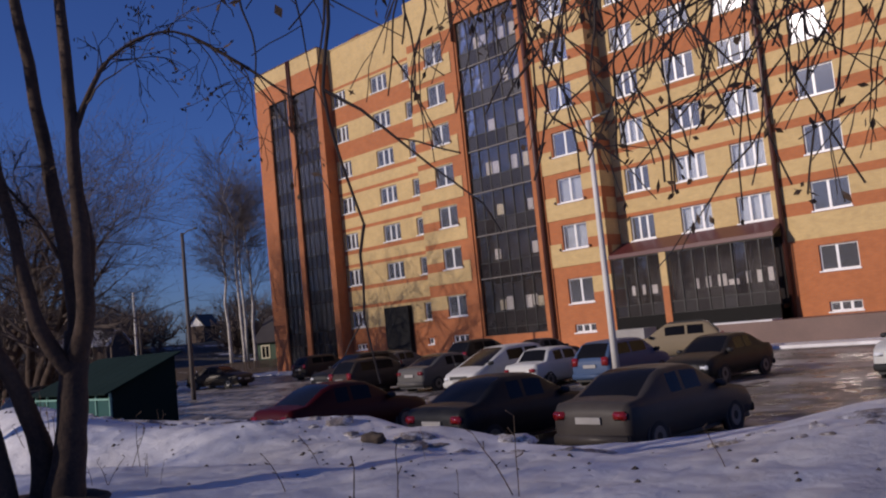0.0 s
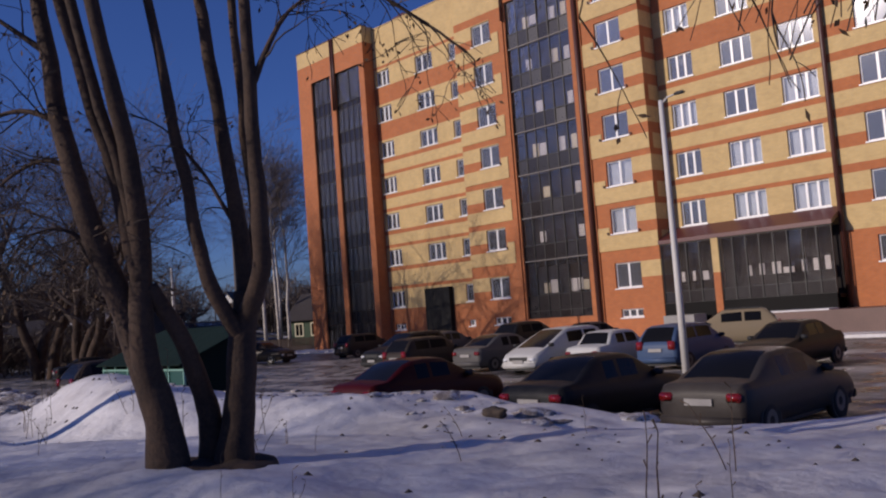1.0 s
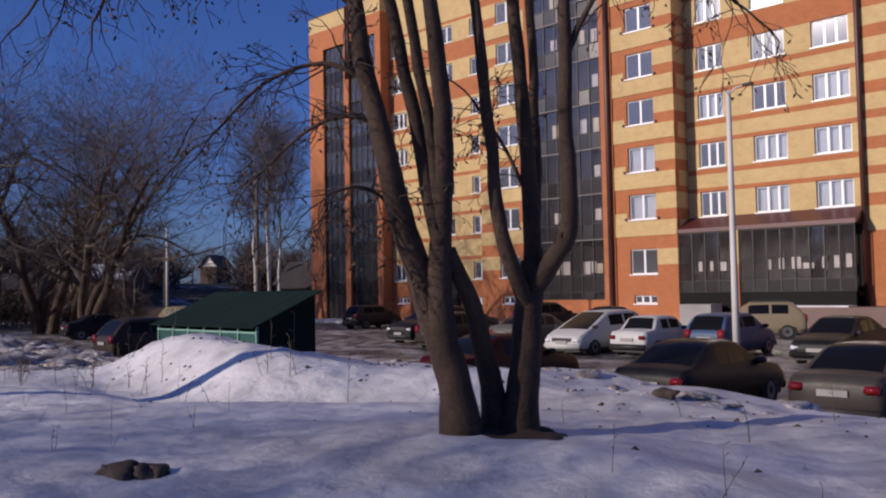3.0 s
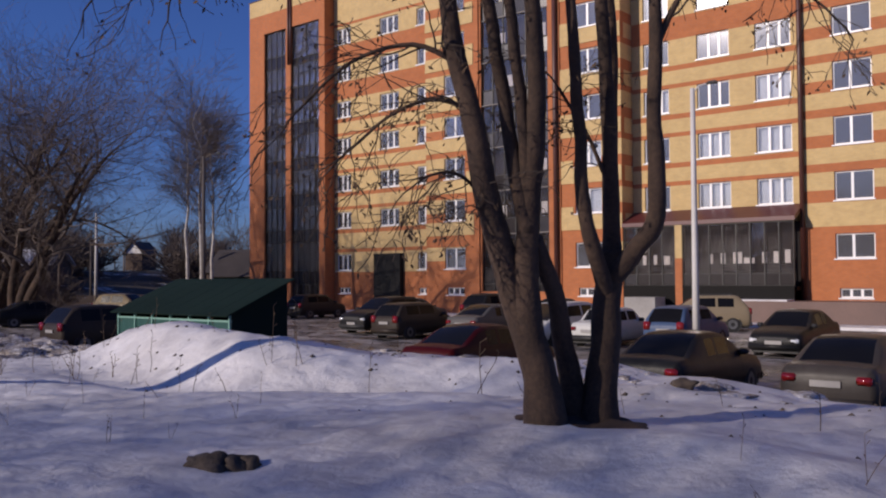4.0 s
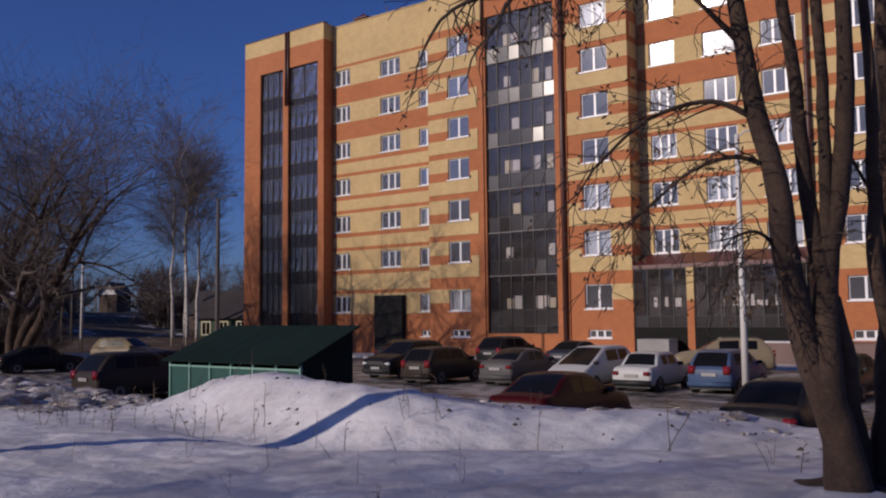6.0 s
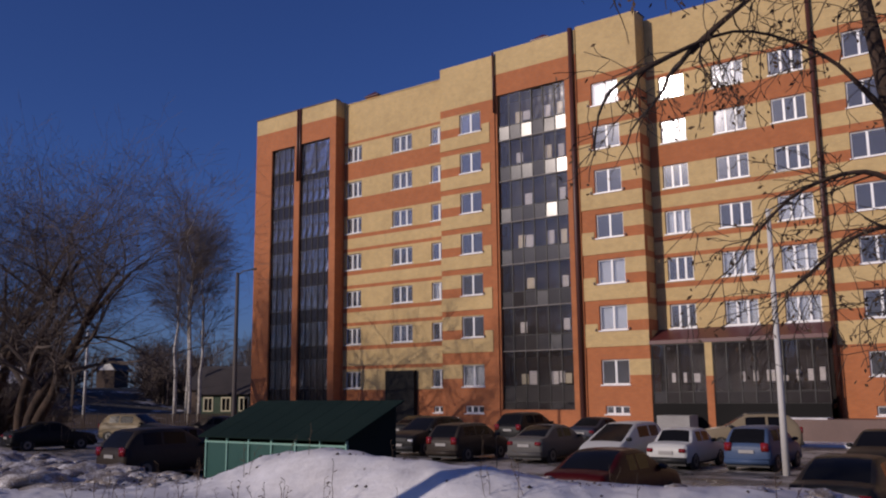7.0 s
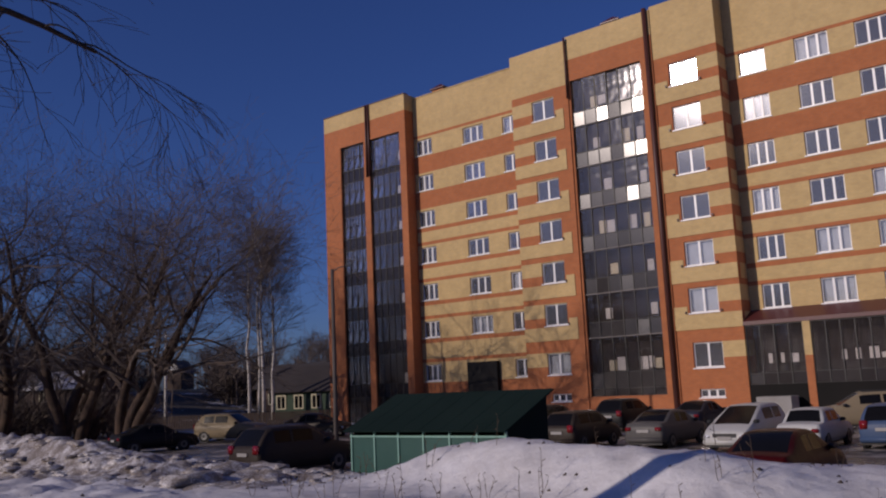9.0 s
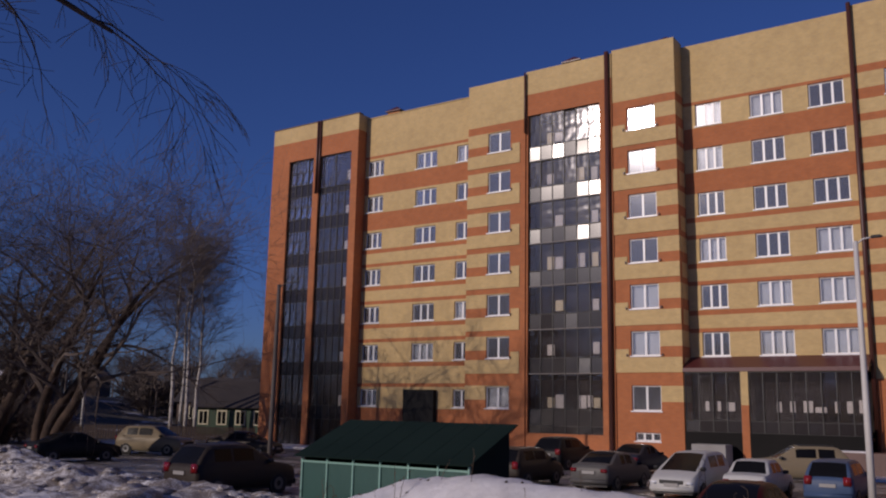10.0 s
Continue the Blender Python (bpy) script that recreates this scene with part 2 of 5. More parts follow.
CREST_X = (-8, -3, 2, 6, 10, 14, 16.5, 18.4, 20.2, 22.1, 23.5, 24.8, 26.5, 27.6, 28.6, 29.6, 30.4, 31.1, 32, 32.8, 33.7, 34.5, 35.5, 36.5, 37.9, 39, 40, 44)
CREST_Z = (-0.1, 0.0, -0.25, -0.6, -0.95, -1.0, -0.95, -0.5, -0.02, 0.22, 0.12, 0.09, 0.03, -0.18, -0.27, -0.22, -0.24, -0.38, -0.55, -0.52, -0.62, -0.74, -0.76, -0.7, -0.6, -0.36, -0.24, -0.28)
CREST_LINE_X = (10, 15.5, 17.8, 19.5, 21.3, 23.5, 26.2, 27.5, 29.3, 31.2, 32.6, 34.2, 44)
CREST_LINE_Y = (-34.6, -34.8, -35.2, -35.6, -35.9, -36.3, -36.8, -36.5, -35.4, -34.6, -34.3, -34.2, -34.2)


def ground_height(x, y):
    n = noise.noise
    near = -0.17 - 0.02 * max(0.0, 33 - x) - 0.03 * max(0.0, 22 - max(14, x)) + 0.045 * max(-4.0, min(6.0, -46.5 - y))
    near += 0.05 * n(Vector((x * 0.5, y * 0.5, 0))) + 0.03 * n(Vector((x * 1.7, y * 1.7, 3))) + 0.02 * n(Vector((x * 4.5, y * 4.5, 4)))
    near -= 0.10 * max(0.0, n(Vector((x * 2.7, y * 2.7, 21))) - 0.18)
    z = near + 0.2 * bell(x, y, 34.4, -39.9, 1.6, 1.3) - 0.05 * bell(x, y, 34.35, -39.8, 0.75, 0.55) + 0.2 * bell(x, y, 36.1, -40.4, 1.3, 0.6)
    # a hollow, then the long bank thrown up along the edge of the car park
    crest, crest_y = float(np.interp(x, CREST_X, CREST_Z)), float(np.interp(x, CREST_LINE_X, CREST_LINE_Y))
    z -= 0.27 * math.exp(-((y - crest_y + 1.75) / 0.95) ** 2) * smoothstep(19, 23, x) * (1 - smoothstep(33, 36, x))
    width = 1.0 if y < crest_y else 1.0 + 0.9 * (1 - smoothstep(27, 31, x))
    k = math.exp(-((y - crest_y) / width) ** 2)
    if y > crest_y:
        z = min(z, crest)
    z += (crest - z) * k
    clods = max(0.0, n(Vector((x * 1.9, y * 1.9, 11)))) * 0.16 + max(0.0, n(Vector((x * 3.7, y * 3.7, 13)))) * 0.10
    z += clods * (0.25 + 0.75 * k) * smoothstep(-40.5, -37.5, y) * (1.3 if x < 17 else 0.6 if x < 27 else 0.4)
    if x < 17:
        z += smoothstep(17, 13, x) * (0.22 * n(Vector((x * 0.8, y * 0.8, 5))) + 0.12 * abs(n(Vector((x * 1.6, y * 1.6, 15)))) + 0.06)
    lot = LOT - 0.06
    far = lot + 4.0 * smoothstep(-46, -90, x) + 0.10 * n(Vector((x * 0.06, y * 0.06, 1))) * smoothstep(-30, -50, x)
    edge = -32.2 + 0.2 * n(Vector((x * 0.5, 0, 2))) + 1.6 * smoothstep(36, 39, x) - 0.3 * smoothstep(20, 15, x)
    k = smoothstep(edge - 0.9, edge + 0.5, y)
    return z * (1 - k) + far * k


def lines(lo, hi, step, mid, far, reach):
    v = list(np.arange(lo, hi + 1e-6, step))
    for sign, start in ((-1, lo), (1, hi)):
        p, s = start, step
        while abs(p) < reach:
            s = mid if abs(p - start) < far and s < mid else s * (1.0 if abs(p - start) < far else 1.35)
            p += sign * max(s, mid)
            v.append(p)
    return sorted(v)


def build_ground():
    xs, ys = lines(-6.0, 46.0, 0.14, 0.8, 60, 1500), lines(-54.0, -31.0, 0.12, 0.8, 50, 1500)
    verts = [(x, y, ground_height(x, y)) for y in ys for x in xs]
    w = len(xs)
    faces = [(j * w + i, j * w + i + 1, (j + 1) * w + i + 1, (j + 1) * w + i) for j in range(len(ys) - 1) for i in range(w - 1)]
    me = bpy.data.meshes.new("ground")
    me.from_pydata(verts, [], faces)
    for m in (SNOW, SNOW_DIRTY, THAW):
        me.materials.append(m)
    for p in me.polygons:
        p.use_smooth = True
        c = p.center
        p.material_index = 2 if c.y > -31.2 else 1 if c.x + 1.2 * noise.noise(c * 0.8) < 15.5 and c.y > -37.5 else 0
    tagged(new("ground", me), "trampled white snow in banks and hollows, dirty at the edges", "snow", kind="structure")


build_ground()
bm = boxed((-34, 70, -31.9, -3.4, LOT - 0.05, LOT))
tagged(new("car_park_road", mesh_of("car_park_road", bm, ASPHALT)), "wet dark asphalt of the car park with slush and ice", "road", kind="structure")
bm = boxed((-23, 70, -3.4, 2.5, LOT - 0.05, LOT + 0.14))
tagged(new("pavement", mesh_of("pavement", bm, SNOW)), "snow-covered raised pavement along the building", "pavement", kind="structure")

# ---------------- apartment building ----------------
SILL = [1.68, 5.0, 7.9, 10.8, 13.7, 16.6, 19.5]
BASE = LOT + 0.1
house = tagged(new("apartment_building"), "seven-storey block of flats in yellow and orange brick bands", "building")


def grid_bm(x0, x1, y, thick, z0, z1, holes, colour=lambda x, z: 0, zcuts=(), xcuts=()):
    """An upright slab along x with openings through it, in one piece; colour(x, z) picks the material of each field."""
    bm = bmesh.new()
    tidy = lambda vals, lo, hi: sorted({round(v, 4) for v in vals if lo - 1e-6 <= v <= hi + 1e-6})
    xs = tidy([x0, x1, *[v for h in holes for v in h[:2]], *xcuts], x0, x1)
    zs = tidy([z0, z1, *[v for h in holes for v in h[2:]], *zcuts], z0, z1)
    inside = lambda x, z: any(a < x < b and c < z < d for a, b, c, d in holes)
    solid = {(i, j): not inside((xs[i] + xs[i + 1]) / 2, (zs[j] + zs[j + 1]) / 2) for i in range(len(xs) - 1) for j in range(len(zs) - 1)}
    vv = {}
    def V(i, j, k):
        if (i, j, k) not in vv:
            vv[i, j, k] = bm.verts.new((xs[i], y + k * thick, zs[j]))
        return vv[i, j, k]
    for (i, j), s in solid.items():
        if not s:
            continue
        mi = colour((xs[i] + xs[i + 1]) / 2, (zs[j] + zs[j + 1]) / 2)
        q = [(i, j), (i + 1, j), (i + 1, j + 1), (i, j + 1)]
        fs = [bm.faces.new([V(a, b, 0) for a, b in q]), bm.faces.new([V(a, b, 1) for a, b in q[::-1]])]
        for (di, dj), (a, b) in {(-1, 0): (q[3], q[0]), (1, 0): (q[1], q[2]), (0, -1): (q[0], q[1]), (0, 1): (q[2], q[3])}.items():
            if not solid.get((i + di, j + dj), False):
                fs.append(bm.faces.new([V(*b, 0), V(*a, 0), V(*a, 1), V(*b, 1)]))
        for f in fs:
            f.material_index = mi
    return bm


def wall_grid(name, x0, x1, y, thick, z0, z1, holes, colour, zcuts=(), xcuts=()):
    return part(name, grid_bm(x0, x1, y, thick, z0, z1, holes, colour, zcuts, xcuts), [YELLOW, ORANGE], house)


def banded(name, x0, x1, y0, y1, cuts, pick):
    """An upright block in one piece whose brick changes at the given heights."""
    bm = bmesh.new()
    rings = [[bm.verts.new((x, y, z)) for x, y in ((x0, y0), (x1, y0), (x1, y1), (x0, y1))] for z in cuts]
    for i, (a, b) in enumerate(zip(rings, rings[1:])):
        for k in range(4):
            bm.faces.new((a[k], a[(k + 1) % 4], b[(k + 1) % 4], b[k])).material_index = pick((cuts[i] + cuts[i + 1]) / 2)
    bm.faces.new(rings[0][::-1])
    bm.faces.new(rings[-1])
    return part(name, bm, [YELLOW, ORANGE], house)


WINDOWS = {}


def window_meshes(w, h, posts):
    key = (round(w, 2), round(h, 2), posts)
    if key not in WINDOWS:
        t = 0.075
        edges = [t] + [v for p in posts for v in (p * w - 0.065, p * w + 0.065)] + [w - t]
        panes = [(edges[i], edges[i + 1], t, h - t) for i in range(0, len(edges), 2)]
        WINDOWS[key] = (mesh_of("window", grid_bm(0, w, 0, 0.07, 0, h, panes), WHITE_PVC), mesh_of("pane", boxed((t * 0.5, w - t * 0.5, 0.028, 0.036, t * 0.5, h - t * 0.5)), GLASS),
                        mesh_of("sill", boxed((-0.06, w + 0.06, -0.20, 0.02, -0.07, -0.005)), WHITE_PVC), mesh_of("haze_sheet", boxed((0.05, w - 0.05, 0.22, 0.235, 0.05, h - 0.05)), PALE_SHEET))
    return WINDOWS[key]


rnd = random.Random(5)


def place_window(x, z, y, w, h, posts, haze_sheet=0.0, label=""):
    fr, pane, sill, haze = window_meshes(w, h, posts)
    win = tagged(part_of("window", fr, house, (x, y + 0.13, z)), label)
    g = part_of("pane", pane, win)
    g.rotation_euler = (rnd.uniform(-0.006, 0.006), 0, rnd.uniform(-0.006, 0.006))
    g.visible_shadow = False
    part_of("sill", sill, win)
    # pale sheet behind the pane paints in the hazy sky it reflects
    if rnd.random() < haze_sheet:
        part_of("haze_sheet", haze, win)
    return win


def bands(zc, s1_yellow_from):
    """Brick of a flat wall by height: 0 yellow, 1 orange."""
    if zc < s1_yellow_from:
        return 1
    for s in range(6, -1, -1):
        if zc >= SILL[s] - 0.12:
            head = SILL[s] + 1.42
            if zc < head:
                return 0
            if s in (5, 4):
                return 1
            if s == 6:
                return 0 if zc > head + 0.22 else 1
            up = SILL[s + 1] - 0.12
            return 1 if (zc < head + 0.26 or zc > up - 0.30) else 0
    return 0


ZB = [v for s in SILL for v in (s - 0.12, s + 1.42, s + 1.68, s - 0.42)] + [s + 1.64 for s in SILL]

# west wing with glazed balconies
AX0, AX1, AY = -21.15, -11.8, -0.45
wall_grid("wall", AX0, AX1, AY, 0.4, BASE, 24.57, [(-19.2, -16.45, BASE + 0.02, 21.6), (-15.85, -12.45, BASE + 0.02, 21.6)],
          lambda x, z: 0 if z > 23.25 else 1, zcuts=(23.25,))
banded("side_wall", AX1 - 0.4, AX1, AY + 0.4, 1.1, (BASE, 23.25, 24.57), lambda z: int(z < 23.25))
banded("side_wall", AX0, AX0 + 0.4, AY + 0.4, 14, (BASE, 23.25, 24.57), lambda z: int(z < 23.25))
# recessed wall with small windows
WY = 0.6
holes = []
for s, z in enumerate(SILL):
    for x, w, p in ((-11.55, 1.6, (0.36, 0.68)), (-6.83, 1.95, (0.36, 0.68)), (-3.1, 1.35, (0.5,))):
        if s == 0 and x == -6.83:
            continue
        holes.append((x, x + w, z, z + 1.25))
        place_window(x, z, WY, w, 1.25, p, 0.15)
holes.append((-7.17, -4.48, BASE + 0.1, 2.88))
for x in (-11.3, -3.0):
    holes.append((x, x + 1.3, -0.1, 0.35))
    place_window(x, -0.1, WY, 1.3, 0.45, (0.33, 0.66))
wall_grid("wall", AX1, -1.65, WY, 0.4, BASE, 24.3, holes, lambda x, z: bands(z, 1.55), zcuts=ZB + [1.55])
# bay with paired windows
VY = -0.1
def bay_colour(wx0, wx1, side):
    def pick(x, z):
        if z > 21.55:
            return 0
        if z < 1.55:
            return 1
        for s in range(6, -1, -1):
            if z >= SILL[s] - 0.12:
                if z > SILL[s] + 1.5:
                    return 1
                if side > 0:
                    return 1 if (x > wx1 or z < SILL[s] + 0.55) else 0
                return 1 if (x < wx0 or z < SILL[s] + 0.55) else 0
        return 1
    return pick
def bay(x0, x1, y, wx, ww, wh, side, top):
    hs = [(wx, wx + ww, z, z + wh) for z in SILL] + [(wx + 0.2, wx + ww - 0.1, -0.1, 0.4)]
    for i, z in enumerate(SILL):
        place_window(wx, z, y, ww, wh, (0.5,), 0.3)
    place_window(wx + 0.2, -0.1, y, ww - 0.3, 0.5, (0.33, 0.66))
    wall_grid("wall", x0, x1, y, 0.4, BASE, top, hs, bay_colour(wx, wx + ww, side), zcuts=[v for z in SILL for v in (z - 0.12, z + 0.55, z + 1.5)] + [21.55, 1.55])
    for z in SILL[1:]:
        a, b = (x0 - 0.0, x1 - 0.42) if side > 0 else (x0 + 0.0, x1)
        part("brick_band", boxed((a, b, y - 0.05, y, z - 1.02, z - 0.1)), YELLOW, house)
        c, d = (wx + ww + 0.12, b) if side > 0 else (x0, wx - 0.12)
        part("brick_band", boxed((c, d, y - 0.05, y, z - 0.1, z + 0.42)), YELLOW, house)
bay(-1.65, 3.05, VY, 0.04, 1.82, 1.45, 1, 24.75)
part("side_wall", boxed((-1.65, -1.25, VY + 0.4, 1.0, BASE, 24.75)), YELLOW, house)
# glazed stair tower
wall_grid("wall", 3.05, 9.42, 0.0, 0.4, BASE, 25.0, [(3.2, 8.55, 0.15, 21.75)], lambda x, z: 0 if z > 23.3 else 1, zcuts=(23.3,))
bay(9.42, 13.65, 0.1, 10.41, 1.87, 1.52, -1, 25.2)
EY = 1.55
pick = bay_colour(10.37, 12.35, -1)
cuts = sorted({BASE, 25.2, 21.55, 1.55, *[z + d for z in SILL for d in (-0.1, 0.55, 1.5)], *[z - 1.02 for z in SILL[1:]]})
banded("side_wall", 13.25, 13.65, 0.5, EY, cuts, lambda z: 0 if any(v - 1.02 < z < v - 0.1 for v in SILL[1:]) else pick(13.6, z))
# long wall over the shop
holes = []
for s, z in enumerate(SILL[1:]):
    for x, w in ((14.42, 1.63), (17.8, 1.93), (21.2, 1.95)):
        holes.append((x, x + w, z, z + 1.45))
        place_window(x, z, EY, w, 1.45, (0.36, 0.68), 0.6)
wall_grid("wall", 13.65, 23.7, EY, 0.4, 4.0, 25.0, holes, lambda x, z: bands(z, 1.55), zcuts=ZB)
# right-hand bay and the rest of the front
FY = 1.3
holes = []
for i, z in enumerate(SILL):
    z, h = (z, 1.5) if i else (1.95, 1.3)
    holes.append((25.33, 27.25, z, z + h))
    place_window(25.33, z, FY, 1.92, h, (0.45,), 0.5)
holes.append((25.5, 27.1, -0.1, 0.4))
place_window(25.5, -0.1, FY, 1.6, 0.5, (0.33, 0.66))
wall_grid("wall", 23.7, 29.5, FY, 0.4, BASE, 25.2, holes, lambda x, z: 1 if z < 3.4 else (0 if z > 21.6 else (1 if any(-0.1 < z - s < 0.55 or 1.5 < z - s < 1.95 for s in SILL) else 0)),
          zcuts=[v for z in SILL for v in (z - 0.1, z + 0.55, z + 1.5, z + 1.95)] + [3.4, 21.6])
wall_grid("wall", 29.5, 48.0, 1.3, 0.4, BASE, 25.0, [(30.2, 34.5, 0.15, 21.75)], lambda x, z: bands(z, 1.55), zcuts=ZB + [1.55])
part("roof", boxed((AX0 + 0.4, 48, 3.7, 13.6, 23.2, 23.4)), CONCRETE, house)
for x0, x1 in ((AX0 + 0.4, 13.2), (13.7, 48)):
    part("roof", boxed((x0, x1, 2.0, 3.7, 23.2, 23.4)), CONCRETE, house)
part("back_wall", boxed((AX0 + 0.4, 48, 13.6, 14, BASE, 23.2)), ORANGE, house)
part("side_wall", boxed((47.6, 48, 1.0, 13.6, BASE, 24.0)), ORANGE, house)
part("inner_wall", boxed((AX0 + 0.6, 47.5, 4.6, 4.8, BASE, 23.1)), INTERIOR, house)
for z in [BASE] + [s - 0.95 for s in SILL] + [22.2]:
    for x0, x1, y0 in ((AX0 + 0.5, 13.05, 1.65), (13.8, 47.5, 2.0)):
        part("floor_slab", boxed((x0, x1, y0, 4.6, z, z + 0.2)), INTERIOR, house)
for x in (-16, -12.1, -8.9, -4, -1.4, 3.0, 9.1, 17.5, 21.0, 24, 29.3, 36):
    part("cross_wall", boxed((x, x + 0.15, 1.65, 4.6, BASE, 23.0)), INTERIOR, house)


def glazing(x0, x1, y, cols, levels, z0, z1):
    """A glazed wall: dark profiles, panes in every field, two rows of panes a storey."""
    n = cols
    dx = (x1 - x0) / n
    zs = sorted({z0, z1, *[v for v in levels if z0 < v < z1]})
    holes = [(x0 + i * dx + 0.03, x0 + (i + 1) * dx - 0.03, zs[j] + 0.02, zs[j + 1] - 0.02) for i in range(n) for j in range(len(zs) - 1)]
    part("glazing_frame", grid_bm(x0, x1, y - 0.04, 0.1, z0, z1, holes), FRAME_DARK, house)
    for j in range(len(zs) - 1):
        h = zs[j + 1] - zs[j]
        lower = h < 1.25
        me = mesh_of("pane", boxed((0.025, dx - 0.025, 0.0, 0.012, 0.03, h - 0.03)), PANEL_GREY if lower else DARK_GLASS)
        for i in range(n):
            g = part_of("pane", me, house, (x0 + i * dx, y + 0.01, zs[j]))
            slack = 0.01 if x0 < 0 else 0.022 if lower else 0.014
            g.rotation_euler = (rnd.gauss(0, slack), 0, rnd.gauss(0.03 if lower and x0 > 0 else 0.0, slack))


LEVELS = [v for s in SILL for v in (s - 1.05, s - 0.02)]
glazing(-19.2, -16.45, AY + 0.2, 4, LEVELS, BASE + 0.02, 21.6)
glazing(-15.85, -12.45, AY + 0.2, 5, LEVELS, BASE + 0.02, 18.9)
glazing(-15.85, -12.45, AY + 0.2, 2, (), 18.95, 21.6)
glazing(3.2, 8.55, 0.18, 6, LEVELS, 0.15, 21.75)
for z in SILL[1:]:
    part("slab_edge", boxed((3.22, 8.53, 0.09, 0.135, z - 1.09, z - 1.02)), INTERIOR, house)
glazing(30.2, 34.5, 1.45, 5, LEVELS, 0.15, 21.75)

# shop front with its lean-to roof
SY = 0.12
glazing(13.75, 16.98, SY, 4, (1.2, 3.95), 0.55, 3.98)
glazing(17.44, 23.6, SY, 8, (1.2, 3.95), 0.55, 3.98)
banded("pillar", 17.0, 17.42, SY - 0.12, SY + 0.3, (BASE, 2.1, 4.0), lambda z: int(z < 2.1))
bm = bmesh.new()
vs = [bm.verts.new(p) for p in ((13.66, SY - 0.15, 4.0), (23.7, SY - 0.15, 4.0), (23.7, EY - 0.01, 4.7), (13.66, EY - 0.01, 4.7), (13.66, SY - 0.15, 4.22), (23.7, SY - 0.15, 4.22), (23.7, EY - 0.01, 4.95), (13.66, EY - 0.01, 4.95))]
for q in ((0, 3, 2, 1), (4, 5, 6, 7), (0, 1, 5, 4), (1, 2, 6, 5), (2, 3, 7, 6), (3, 0, 4, 7)):
    bm.faces.new([vs[i] for i in q])
part("shop_roof", bm, ROOF_RED, house, "sloping maroon metal roof")
# black sheet paints in the dark open void below the shop glass
part("shop_void_sheet", boxed((13.7, 23.6, SY - 0.1, SY, BASE, 0.55)), NEAR_BLACK, house, "black sheet for the dark void under the shop glazing")
part("shop_floor", boxed((13.75, 23.68, SY + 0.1, 4.6, 0.3, 0.5)), NEAR_BLACK, house)
part("plinth", boxed((19.5, 29.5, -1.2, 1.28, BASE, -0.25)), STONE_BAND, house)
# downpipes
def downpipe(x, y, z0, z1, r=0.09):
    bm = bmesh.new()
    tube(bm, [Vector((x, y, z)) for z in (z0, (z0 + z1) / 2, z1)], [r] * 3, 8)
    part("downpipe", bm, PIPE_MAT, house, smooth=True)
downpipe(9.15, -0.12, BASE, 25.1, 0.16)
downpipe(23.75, 1.1, BASE, 25.3, 0.13)
downpipe(3.05, -0.2, 20.5, 24.9, 0.06)
downpipe(-16.05, AY - 0.1, 18.5, 24.6, 0.08)
downpipe(-15.75, AY - 0.1, 18.5, 24.6, 0.08)
part("vestibule", boxed((-7.17, -4.48, 0.2, 0.9, BASE, 2.9)), surf("matt_black", (0.003, 0.003, 0.003), (0.006, 0.006, 0.006), rough=0.9), house, "black metal entrance box")

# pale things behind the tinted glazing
# near-black backing walls: the dimness of the rooms is put into their colour
ROOM_GLOOM = surf("room_gloom", (0.013, 0.010, 0.010), (0.022, 0.017, 0.016), rough=0.9, relief=0.0)
PALE = surf("pale_plaster", (0.74, 0.68, 0.48), (0.82, 0.77, 0.60), rough=0.8)
for i, z in enumerate(SILL):
    for x, w in ((4.5, 0.5), (5.1, 0.55), (6.75, 0.5), (7.35, 0.35), (7.75, 0.45)):
        if i == 0 or rnd.random() < 0.62:
            part("balcony_door", boxed((x, x + w, 0.36, 0.4, z + rnd.uniform(0.0, 0.2), z + rnd.uniform(0.75, 1.0))), PALE if (i + int(2 * x)) % 3 == 0 else PALE_SHEET, house)
    part("balcony_wall", boxed((3.2, 8.6, 1.05, 1.15, z - 0.9, z + 1.9)), ROOM_GLOOM, house)
    for x in (-17.0, -13.3):
        part("balcony_door", boxed((x, x + 0.35, 0.15, 0.2, z - 0.05, z + 0.75)), PALE_SHEET, house)
for x, w, h in ((14.9, 0.18, 0.55), (15.6, 0.16, 0.55), (16.1, 0.42, 0.5), (18.9, 0.22, 0.55), (19.6, 0.24, 0.6), (20.3, 0.42, 0.62), (20.9, 0.5, 0.3), (21.9, 0.2, 0.6), (22.5, 0.28, 0.62), (23.1, 0.24, 0.7)):
    part("shop_display", boxed((x, x + w * 1.15, SY + 0.08, SY + 0.12, 1.75, 1.75 + h)), PALE_SHEET, house)
# same painted dimness behind the shop and the west wing
part("shop_wall", boxed((13.7, 23.6, 1.4, 1.5, 0.5, 4.0)), ROOM_GLOOM, house)
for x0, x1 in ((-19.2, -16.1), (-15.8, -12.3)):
    part("balcony_wall", boxed((x0, x1, 0.55, 0.65, BASE, 21.6)), ROOM_GLOOM, house)
